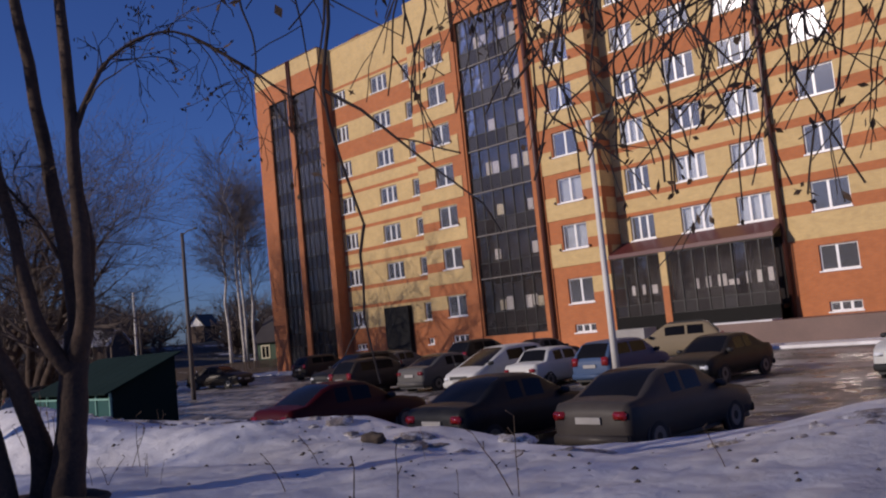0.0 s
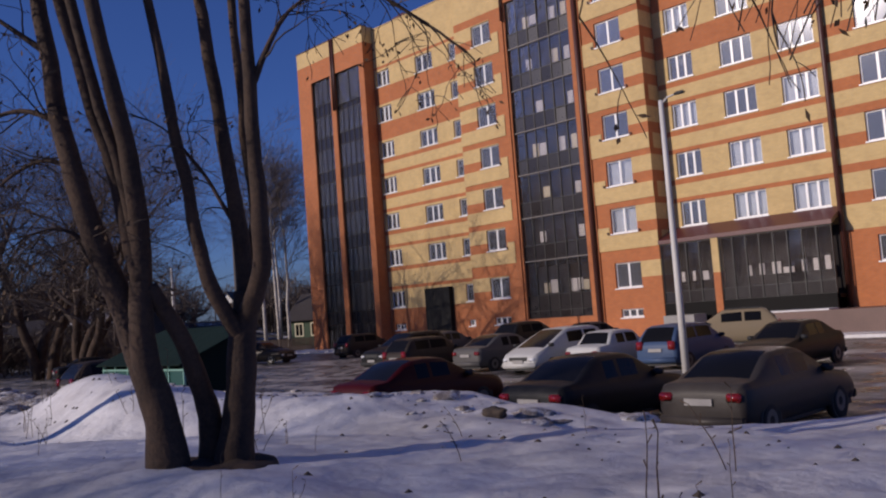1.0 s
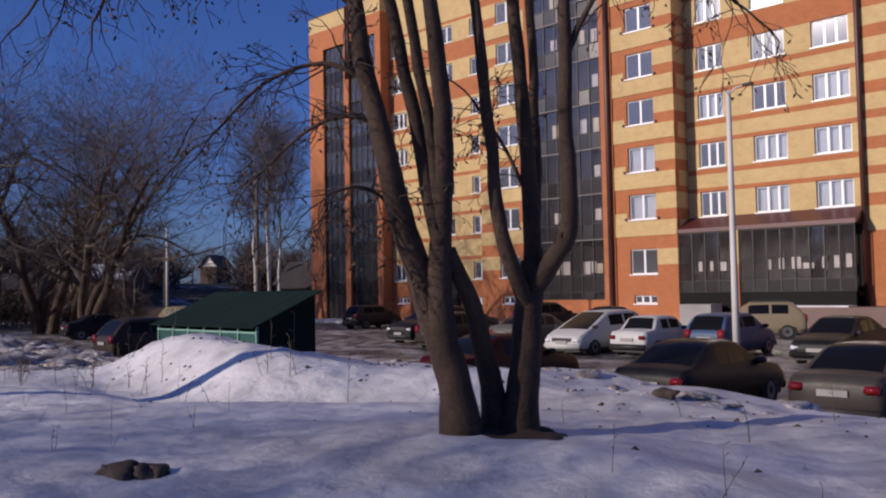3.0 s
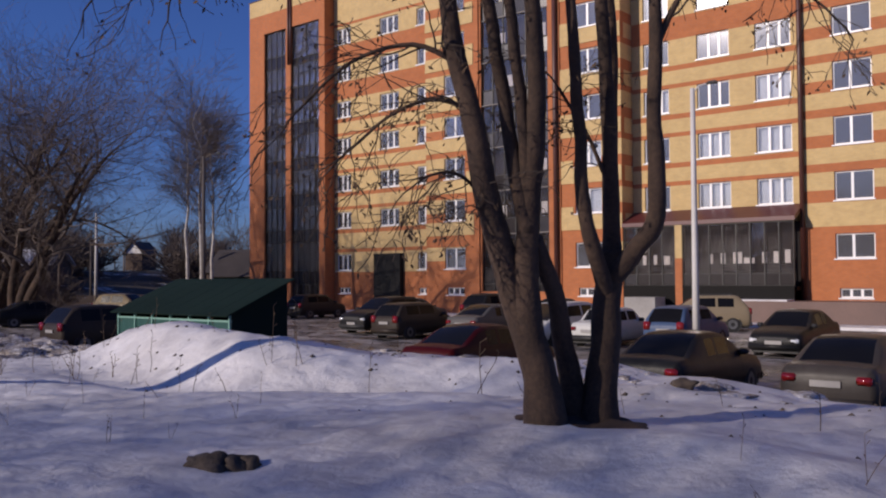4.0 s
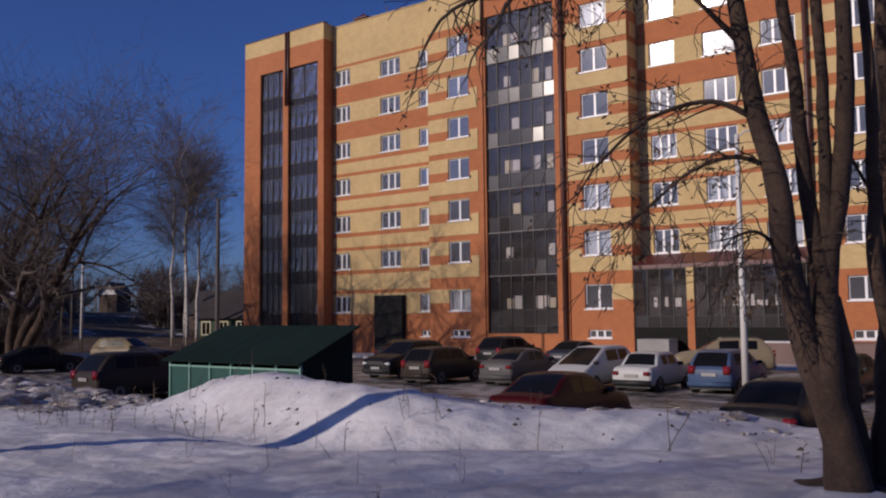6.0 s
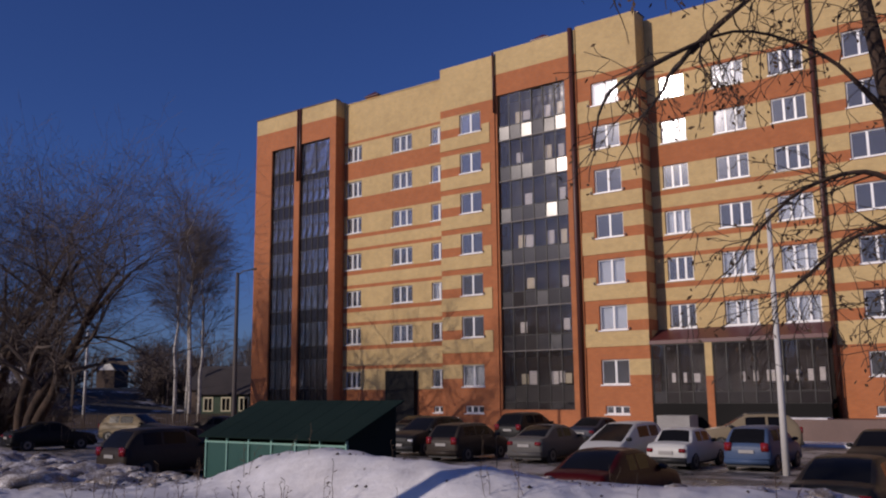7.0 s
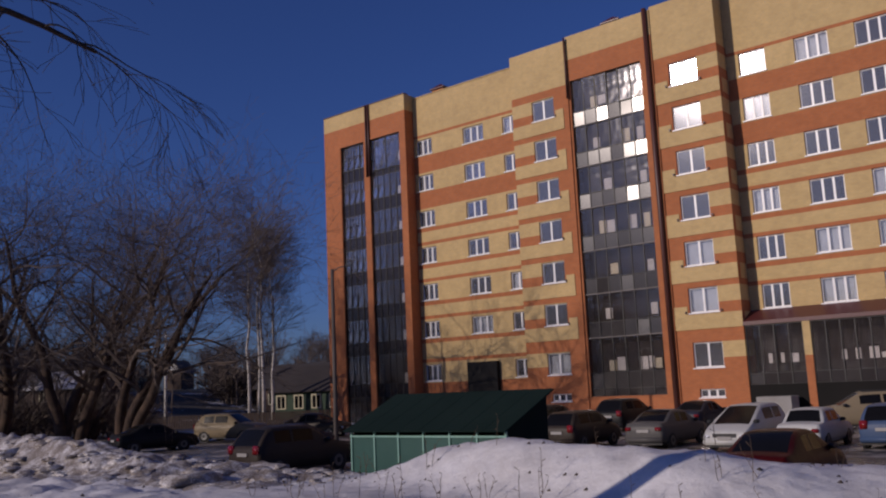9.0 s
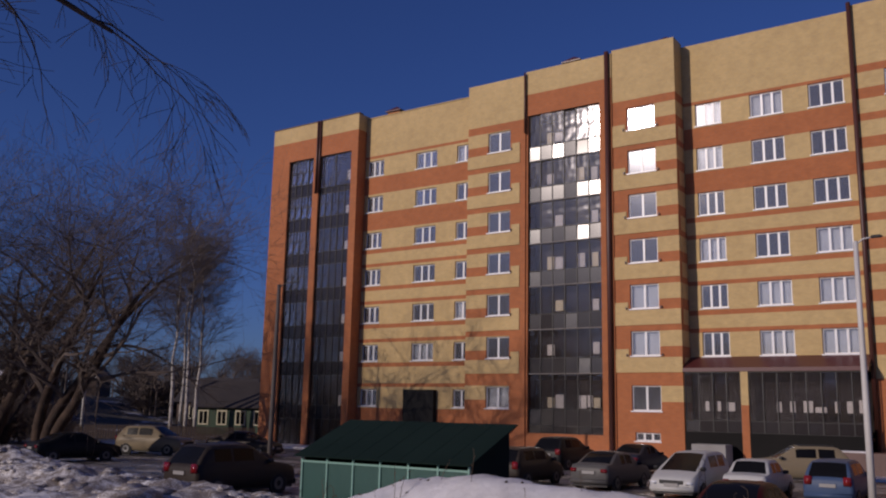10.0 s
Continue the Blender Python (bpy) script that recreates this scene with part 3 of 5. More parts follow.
for x, y, z in ((-11.2, 3.6, 24.1), (5.0, 3.6, 24.9), (11.9, 3.6, 24.8)):
    part("chimney", boxed((x - 0.6, x + 0.6, y - 0.4, y + 0.4, 23.4, z + 1.55)), ORANGE, house)
    bm = bmesh.new()
    loft_ring = [[(x + k * 0.75 * a, y + k * 0.55 * b, z + zz) for a, b in ((-1, -1), (1, -1), (1, 1), (-1, 1))] for k, zz in ((1, 1.6), (1, 1.68), (0.1, 2.1))]
    vs = [[bm.verts.new(p) for p in r] for r in loft_ring]
    for a, b in zip(vs, vs[1:]):
        for k in range(4):
            bm.faces.new((a[k], a[(k + 1) % 4], b[(k + 1) % 4], b[k]))
    bm.faces.new(vs[0][::-1])
    bm.faces.new(vs[-1])
    part("chimney_cap", bm, ROOF_RED, house)
for z in SILL[1:]:
    for x, y in ((1.98, VY), (10.2, 0.1), (12.45, 0.1)):
        part("flower_bracket", boxed((x - 0.035, x + 0.035, y - 0.15, y - 0.055, z - 0.04, z + 0.12)), PIPE_MAT, house)
part("parapet_cap", boxed((AX0 - 0.05, AX1 + 0.05, AY - 0.06, AY + 0.46, 24.57, 24.63)), PIPE_MAT, house)
part("parapet_cap", boxed((AX1 + 0.06, -1.7, WY - 0.06, WY + 0.46, 24.3, 24.36)), YELLOW, house)
part("snow_ledge", boxed((19.6, 23.6, -1.15, SY - 0.11, -0.25, -0.18)), SNOW, house)
part("access_ramp", boxed((14.6, 16.5, -1.6, -0.3, BASE, -0.1)), CONCRETE, house, "pale concrete entrance ramp wall")


# ---------------- cars ----------------
PAINT = {}


def paint(name, c, dusty=0.35):
    if name not in PAINT:
        d = tuple(v * (1 - dusty) + 0.12 * dusty for v in c)
        PAINT[name] = surf("paint_" + name, c, d, big=1.2, fine=9.0, rough=0.42, metal=0.0, relief=0.0, coat=0.0)
        PAINT[name].node_tree.nodes["Principled BSDF"].inputs["Specular IOR Level"].default_value = 0.16
    return PAINT[name]


def loft(bm, rings, closed=True, caps=True):
    vs = [[bm.verts.new(p) for p in r] for r in rings]
    n = len(vs[0])
    for a, b in zip(vs, vs[1:]):
        for k in range(n if closed else n - 1):
            bm.faces.new((a[k], a[(k + 1) % n], b[(k + 1) % n], b[k]))
    if caps:
        bm.faces.new(vs[0][::-1])
        bm.faces.new(vs[-1])


def slab_quad(bm, quad, thick):
    """A thin pane on four corners, thickened along its normal."""
    a, b, c, d = (Vector(p) for p in quad)
    n = (b - a).cross(d - a).normalized() * thick
    vs = [bm.verts.new(p) for p in (a, b, c, d, a + n, b + n, c + n, d + n)]
    for q in ((3, 2, 1, 0), (4, 5, 6, 7), (0, 1, 5, 4), (1, 2, 6, 5), (2, 3, 7, 6), (3, 0, 4, 7)):
        bm.faces.new([vs[i] for i in q])


# length, width, height, belt, bonnet height, boot height, then where the cabin meets the body and roof (share of the length, from the tail)
SHAPES = {
    "sedan": (4.45, 1.74, 1.45, 0.92, 0.90, 1.0, 0.13, 0.30, 0.56, 0.74),
    "boxy": (4.15, 1.64, 1.42, 0.90, 0.88, 0.92, 0.17, 0.27, 0.58, 0.68),
    "hatch": (4.0, 1.72, 1.52, 0.96, 0.92, 1.0, 0.02, 0.14, 0.60, 0.78),
    "minivan": (4.6, 1.76, 1.60, 0.98, 0.90, 1.02, 0.01, 0.12, 0.54, 0.84),
    "suv": (4.5, 1.84, 1.68, 1.06, 1.04, 1.10, 0.02, 0.14, 0.54, 0.74),
}


def car(kind, colour, x, y, heading, label, z=LOT, rack=False):
    """A car with its tail at (x, y), pointing along heading (degrees from +x)."""
    L, W, H, belt, hood, boot, c0, r0, r1, c1 = SHAPES[kind]
    root = tagged(new("car"), label, "car", "parked cars")
    wt = W / 2 * 0.72
    # roofline from tail to nose
    ks = (0, 0.012, 0.04, c0, r0 - 0.02, r0 + 0.03, (r0 + r1) / 2, r1 - 0.03, r1 + 0.02, c1, c1 + 0.06, 0.92, 0.975, 0.993, 1.0)
    kz = (boot - 0.22, boot - 0.06, boot - 0.01, boot + 0.02, H - 0.07, H - 0.02, H, H - 0.02, H - 0.07, hood + 0.05, hood + 0.01, hood - 0.07, hood - 0.16, hood - 0.24, hood - 0.36)
    pillar = (r0 + r1) / 2
    ss = sorted({0, 0.006, 0.018, 0.04, 0.09, c0 + 0.005, c0 * 0.6 + r0 * 0.4, c0 * 0.2 + r0 * 0.8, r0 + 0.03, r0 + 0.07, pillar - 0.012, pillar + 0.012, r1 - 0.03, r1 + 0.01, r1 * 0.6 + c1 * 0.4, r1 * 0.25 + c1 * 0.75, c1, 0.86, 0.92, 0.96, 0.982, 0.994, 1.0})
    rings = []
    for s in ss:
        e = abs(2 * s - 1)
        hw = W / 2 * (1 - 0.05 * e ** 4 - 0.13 * e ** 40)
        t = float(np.interp(s, ks, kz))
        sill = 0.22 + 0.14 * e ** 30
        b = min(belt, t - 0.05)
        half = [(0.80 * hw, sill), (0.96 * hw, sill + 0.07), (hw, sill + (b - sill) * 0.45), (0.995 * hw, sill + (b - sill) * 0.68), (0.965 * hw, b - 0.05), (0.925 * hw, b)]
        g = t - b
        for k in (0.14, 0.80):
            w = 0.915 * hw + (wt - 0.915 * hw) * min(1.0, k * g / (H - belt))
            half.append((w, b + k * g))
        w = 0.915 * hw + (wt - 0.915 * hw) * min(1.0, g / (H - belt))
        half += [(w * 0.95, b + 0.95 * g), (w * 0.84, t), (w * 0.45, t + 0.02), (0, t + 0.025)]
        rings.append([(-u, s * L, v) for u, v in half] + [(u, s * L, v) for u, v in half[-2::-1]])
    groups = {}
    n = len(rings[0])
    for i, (p, q) in enumerate(zip(rings, rings[1:])):
        m = (ss[i] + ss[i + 1]) / 2
        for j in range(n):
            j2 = (j + 1) % n
            k = min(j, n - 2 - j)
            name = ("body", 0)
            if k == 6 and r0 + 0.03 < m < r1 + 0.01 and abs(m - pillar) > 0.012:
                name = ("side_window", (j < n / 2, m < pillar))
            elif k in (9, 10) and r1 + 0.01 < m < c1 - 0.01:
                name = ("windscreen", 0)
            elif k in (9, 10) and c0 + 0.01 < m < r0:
                name = ("rear_window", 0)
            groups.setdefault(name, []).append((p[j], q[j], q[j2], p[j2]))
    for name, quads in groups.items():
        bm = bmesh.new()
        seen = {}
        for quad in quads:
            for v in quad:
                if v not in seen:
                    seen[v] = bm.verts.new(v)
            bm.faces.new([seen[v] for v in quad])
        if name[0] == "body":
            for r, flip in ((rings[0], 1), (rings[-1], 0)):
                vs = [seen[v] for v in r]
                bm.faces.new(vs if flip else vs[::-1])
        bmesh.ops.recalc_face_normals(bm, faces=bm.faces[:])
        part(name[0], bm, colour if name[0] == "body" else CAR_GLASS, root, smooth=True)
    for side in (-1, 1):
        m = bmesh.new()
        box(m, side * W * 0.5 - 0.10, side * W * 0.5 + 0.10, (c1 - 0.06) * L, (c1 - 0.035) * L + 0.06, belt + 0.0, belt + 0.13)
        bmesh.ops.bevel(m, geom=m.edges[:], offset=0.03, segments=2, affect="EDGES")
        part("wing_mirror", m, PLASTIC, root, smooth=True)
        for end, mt, nm in ((0, TAIL_RED, "tail_light"), (1, LAMP_GLASS, "headlight")):
            lb = bmesh.new()
            yy = (0.035 if end == 0 else L - 0.06)
            z0 = (boot if end == 0 else hood - 0.12) - 0.30
            tall = 0.30 if (kind in ("suv", "minivan", "hatch") and end == 0) else 0.15
            box(lb, *sorted((side * W * 0.29, side * W * 0.44)), yy - 0.06, yy + 0.06, z0, z0 + tall)
            bmesh.ops.bevel(lb, geom=lb.edges[:], offset=0.025, segments=2, affect="EDGES")
            part(nm, lb, mt, root, smooth=True)
        for wy in (0.185, 0.80):
            wb_ = bmesh.new()
            R = 0.335 if kind == "suv" else 0.305
            rings = []
            for k, (xo, rr) in enumerate(((-0.10, R * 0.92), (-0.085, R), (0.075, R), (0.10, R * 0.9), (0.09, R * 0.66))):
                rings.append([(side * (W / 2 - 0.10 + xo), wy * L + rr * math.cos(a), R + rr * math.sin(a)) for a in (2 * math.pi * i / 20 for i in range(20))])
            loft(wb_, rings)
            wheel = part("wheel", wb_, RUBBER, root, smooth=True)
            rim = bmesh.new()
            loft(rim, [[(side * (W / 2 - 0.10 + xo), wy * L + rr * math.cos(a), R + rr * math.sin(a)) for a in (2 * math.pi * i / 16 for i in range(16))] for xo, rr in ((0.085, R * 0.66), (0.098, R * 0.62), (0.088, R * 0.2))])
            part("rim", rim, CHROME, wheel)
            ar = bmesh.new()
            loft(ar, [[(side * (W / 2 + xo), wy * L + rr * math.cos(a), R + rr * math.sin(a)) for a in (2 * math.pi * i / 20 for i in range(20))] for xo, rr in ((-0.10, R * 1.2), (-0.018, R * 1.2), (-0.018, R * 1.02), (-0.10, R * 1.02))], caps=False)
            part("wheel_arch", ar, PLASTIC, root, smooth=True)
    for end in (0, 1):
        yy = -0.012 if end == 0 else L - 0.02
        b = boxed((-W * 0.46, W * 0.46, yy - 0.02 if end == 0 else yy, yy + 0.08 if end == 0 else yy + 0.05, 0.26, 0.46))
        bmesh.ops.bevel(b, geom=b.edges[:], offset=0.03, segments=2, affect="EDGES")
        part("bumper", b, PLASTIC if kind in ("suv", "boxy") else colour, root, smooth=True)
        pz = boot - 0.36 if end == 0 else 0.44
        part("plate", boxed((-0.26, 0.26, yy - 0.03 if end == 0 else yy + 0.04, yy if end == 0 else yy + 0.065, pz, pz + 0.115)), PLATE, root)
    part("grille", boxed((-W * 0.25, W * 0.25, L - 0.05, L + 0.006, hood - 0.38, hood - 0.24)), PLASTIC, root)
    part("floor_pan", boxed((-W * 0.42, W * 0.42, 0.1, L - 0.1, 0.17, 0.30)), PLASTIC, root)
    if rack:
        for side in (-1, 1):
            part("roof_rail", boxed((side * wt * 0.8 - 0.02, side * wt * 0.8 + 0.02, (r0 + 0.03) * L, (r1 - 0.02) * L, H + 0.0, H + 0.05)), PLASTIC, root)
    root.matrix_world = pose(x, y, z, 0, 0, heading - 90)
    return root


def car_nose(kind, colour, x, y, heading, label, **k):
    """The same, with its nose at (x, y)."""
    L = SHAPES[kind][0]
    return car(kind, colour, x - L * math.cos(radians(heading)), y - L * math.sin(radians(heading)), heading, label, **k)


C_GREY, C_BLACK, C_RED = paint("taupe", (0.045, 0.038, 0.034), 0.15), paint("black", (0.008, 0.008, 0.009), 0.1), paint("red", (0.045, 0.003, 0.003), 0.0)
C_WHITE, C_BLUE, C_GOLD = paint("white", (0.52, 0.52, 0.50), 0.15), paint("blue", (0.05, 0.085, 0.165), 0.1), paint("gold", (0.24, 0.19, 0.12), 0.15)
C_BROWN, C_SILVER, C_NAVY = paint("brown", (0.035, 0.026, 0.02), 0.1), paint("silver", (0.09, 0.086, 0.083), 0.1), paint("navy", (0.012, 0.016, 0.035), 0.15)
car("sedan", C_GREY, 33.85, -30.5, 90, "dusty grey-brown saloon car parked tail to the snow bank")
car("sedan", C_BLACK, 30.6, -31.15, 90, "black saloon car parked tail to the snow bank")
car("sedan", C_RED, 25.25, -31.4, 90, "dark red saloon car with shining red tail lights")
car_nose("minivan", C_WHITE, 19.95, -19.7, -90, "white minivan parked nose out")
car("boxy", C_WHITE, 22.27, -18.9, 90, "white old saloon car with a boxy boot")
car("hatch", C_BLUE, 24.9, -18.2, 90, "blue hatchback shining in the sun")
car_nose("sedan", C_BLACK, 29.0, -19.0, -90, "black saloon car parked nose out at the row's end")
car_nose("suv", C_GOLD, 19.4, -7.9, 205, "golden crossover car near the shop front", rack=True)
car("hatch", C_BROWN, 13.0, -19.9, 90, "brown hatchback parked tail out")
car("sedan", C_SILVER, 16.35, -18.9, 90, "grey saloon car with red lights, parked tail out")
car_nose("suv", C_BLACK, 9.3, -18.2, -90, "black crossover car parked nose out")
car("suv", C_BROWN, 8.0, -31.8, 90, "mud-brown car beside the green shelter")
car_nose("sedan", C_NAVY, 2.6, -27.6, -90, "dark blue saloon car with pale headlights")
car("sedan", C_BLACK, -10.9, -25.7, 80, "black car parked beside the trees")
car("sedan", C_BROWN, -11.5, -13.5, 20, "brown saloon car by the yard")
car("suv", C_GOLD, -15.5, -17.0, 20, "dusty tan crossover car standing by the yard trees")
car("hatch", C_BROWN, -5.0, -9.5, 90, "brown hatchback beside the building")
car("sedan", C_SILVER, 5.6, -12.0, 90, "silver saloon car in the back row")
car("suv", C_BLACK, 9.4, -9.2, 90, "black crossover car in the back row")
car("sedan", C_NAVY, 13.6, -9.0, 90, "navy blue saloon car in the back row")
car("sedan", C_BLACK, 2.2, -9.5, 90, "black saloon car in the back row")
car_nose("suv", C_WHITE, 35.2, -18.6, -90, "white crossover car standing in the yard")

# ---------------- trees ----------------
def grow(bm, p, d, length, radius, depth, rng, droop=0.0, spread=0.6, sides=3, leaf=None, kids=(2, 4), keep=0.72, thin=0.0035, wander=0.13):
    """A limb that bends and forks into thinner ones."""
    n = 4 if depth > 1 else 3
    pts, rr = [p.copy()], [radius]
    for i in range(n):
        d = (d + Vector((rng.gauss(0, wander), rng.gauss(0, wander), rng.gauss(0.02, 0.75 * wander) - droop))).normalized()
        p = p + d * (length / n)
        pts.append(p.copy())
        rr.append(max(thin, radius * (1 - 0.75 * (i + 1) / n) if depth == 0 else radius * (1 - 0.42 * (i + 1) / n)))
    tube(bm, pts, rr, max(3, sides), cap=False)
    if leaf is not None and depth == 0 and rng.random() < 0.6:
        leaf.append((pts[-1], d))
    if depth == 0:
        return
    for _ in range(rng.randint(*kids)):
        i = rng.randint(1, n)
        axis = Vector((rng.gauss(0, 1), rng.gauss(0, 1), rng.gauss(0, 0.6))).normalized()
        nd = (d * (1 - spread * 0.5) + axis * spread).normalized()
        grow(bm, pts[i], nd, length * rng.uniform(keep - 0.17, keep + 0.08), rr[i] * 0.62, depth - 1, rng, droop, spread, max(3, sides - 1), leaf, kids, keep, thin, wander)
    grow(bm, pts[-1], d, length * keep, rr[-1] * 0.9, depth - 1, rng, droop, spread, max(3, sides - 1), leaf, kids, keep, thin, wander)


def dry_leaves(bm, spots, rng, size):
    for p, d in spots:
        for _ in range(rng.randint(1, 3)):
            a = Vector((rng.gauss(0, 1), rng.gauss(0, 1), rng.gauss(-1.2, 0.6))).normalized() * size * rng.uniform(0.6, 1.3)
            b = a.cross(Vector((rng.gauss(0, 1), rng.gauss(0, 1), 0.3))).normalized() * size * 0.22
            q = p + Vector((rng.gauss(0, 1), rng.gauss(0, 1), rng.gauss(0, 1))) * 0.03
            v = [bm.verts.new(c) for c in (q, q + a * 0.5 + b, q + a, q + a * 0.5 - b)]
            bm.faces.new(v)


STEMS = {}


def stem(key, foot, tip, *line):
    """One stem: its radius at foot and tip, then points (across, height, away from the path)."""
    h0, h1 = line[0][1], max(p[1] for p in line)
    span = max(0.5, h1 - h0)
    STEMS[key] = [(u, h, a, foot + (tip - foot) * max(0.0, min(1.0, (h - h0) / span if h1 - h0 > 0.5 else i / (len(line) - 1))) ** 0.6) for i, (u, h, a) in enumerate(line)]


stem("a", 0.19, 0.05, (-0.33, -0.04, -0.16), (-0.38, 0.35, -0.14), (-0.46, 0.7, -0.11), (-0.61, 1.2, -0.07), (-0.8, 1.8, -0.15), (-0.99, 2.6, -0.3), (-1.17, 3.4, -0.25), (-1.42, 5.3, -0.2))
stem("b", 0.14, 0.05, (-0.42, 0.5, -0.12), (-0.5, 1.2, -0.17), (-0.47, 1.9, -0.19), (-0.45, 2.6, -0.39), (-0.52, 3.4, -0.62), (-0.75, 5.1, -0.95))
stem("c", 0.085, 0.045, (-0.48, 1.65, -0.19), (-0.6, 2.2, -0.2), (-0.67, 2.6, -0.2), (-0.83, 3.4, -0.37), (-1.15, 5.0, -0.6))
stem("d", 0.065, 0.04, (-0.48, 1.9, -0.22), (-0.56, 2.6, -0.33), (-0.7, 3.4, -0.55), (-0.95, 5.0, -0.85))
stem("e", 0.13, 0.075, (0.0, -0.04, 0.12), (-0.02, 0.35, 0.15), (-0.08, 0.65, 0.13), (-0.2, 1.1, 0.0), (-0.42, 1.6, -0.15))
stem("f", 0.175, 0.12, (0.22, -0.04, 0.03), (0.27, 0.3, 0.09), (0.3, 0.6, 0.09), (0.37, 1.2, 0.12), (0.4, 1.5, 0.12))
stem("g", 0.085, 0.035, (0.35, 1.05, 0.1), (0.16, 1.5, -0.09), (0.06, 1.9, -0.13), (-0.03, 2.6, -0.25), (-0.12, 3.4, -0.39), (-0.3, 5.0, -0.55))
stem("h", 0.105, 0.045, (0.38, 1.25, 0.12), (0.4, 1.8, 0.13), (0.34, 2.6, 0.0), (0.27, 3.4, -0.1), (0.1, 5.1, -0.3))
stem("i", 0.07, 0.035, (0.39, 1.5, 0.14), (0.48, 2.2, 0.36), (0.45, 3.0, 0.22), (0.45, 3.4, 0.2), (0.4, 5.0, 0.1))
stem("n", 0.105, 0.04, (0.36, 1.2, 0.12), (0.54, 1.5, -0.1), (0.65, 1.8, -0.32), (0.64, 2.6, -0.34), (0.64, 3.4, -0.39), (0.63, 5.1, -0.45))
stem("j", 0.026, 0.012, (-0.76, 1.7, -0.14), (-0.95, 2.05, -0.2), (-1.18, 2.17, -0.28), (-1.42, 2.12, -0.34))
stem("k", 0.027, 0.012, (-1.02, 2.72, -0.3), (-1.35, 2.82, -0.2), (-1.7, 2.68, -0.1), (-2.1, 2.35, 0.0))
stem("l", 0.034, 0.012, (-1.1, 3.12, -0.27), (-1.5, 3.3, -0.2), (-2.05, 3.15, -0.1), (-2.5, 2.75, 0.0))
stem("o", 0.036, 0.012, (-1.22, 3.8, -0.23), (-1.9, 4.3, -0.3), (-2.8, 4.4, -0.4), (-3.7, 3.95, -0.5))
stem("p", 0.036, 0.012, (-0.7, 4.7, -0.85), (-1.5, 5.1, -1.0), (-2.6, 5.25, -1.2), (-3.8, 4.8, -1.4))
stem("q", 0.04, 0.012, (0.63, 3.3, -0.38), (1.05, 4.0, -0.4), (1.65, 4.25, -0.3), (2.3, 3.85, -0.2))
stem("t", 0.034, 0.012, (-0.28, 4.8, -0.53), (-1.1, 5.5, -0.6), (-2.3, 5.75, -0.7), (-3.4, 5.3, -0.8))
stem("u", 0.034, 0.012, (-0.72, 4.2, -0.62), (-1.6, 4.85, -0.6), (-2.5, 4.75, -0.5), (-3.2, 4.2, -0.4))
stem("m", 0.026, 0.014, (0.36, 2.12, 0.05), (0.1, 2.6, 0.0), (-0.14, 2.98, -0.05))


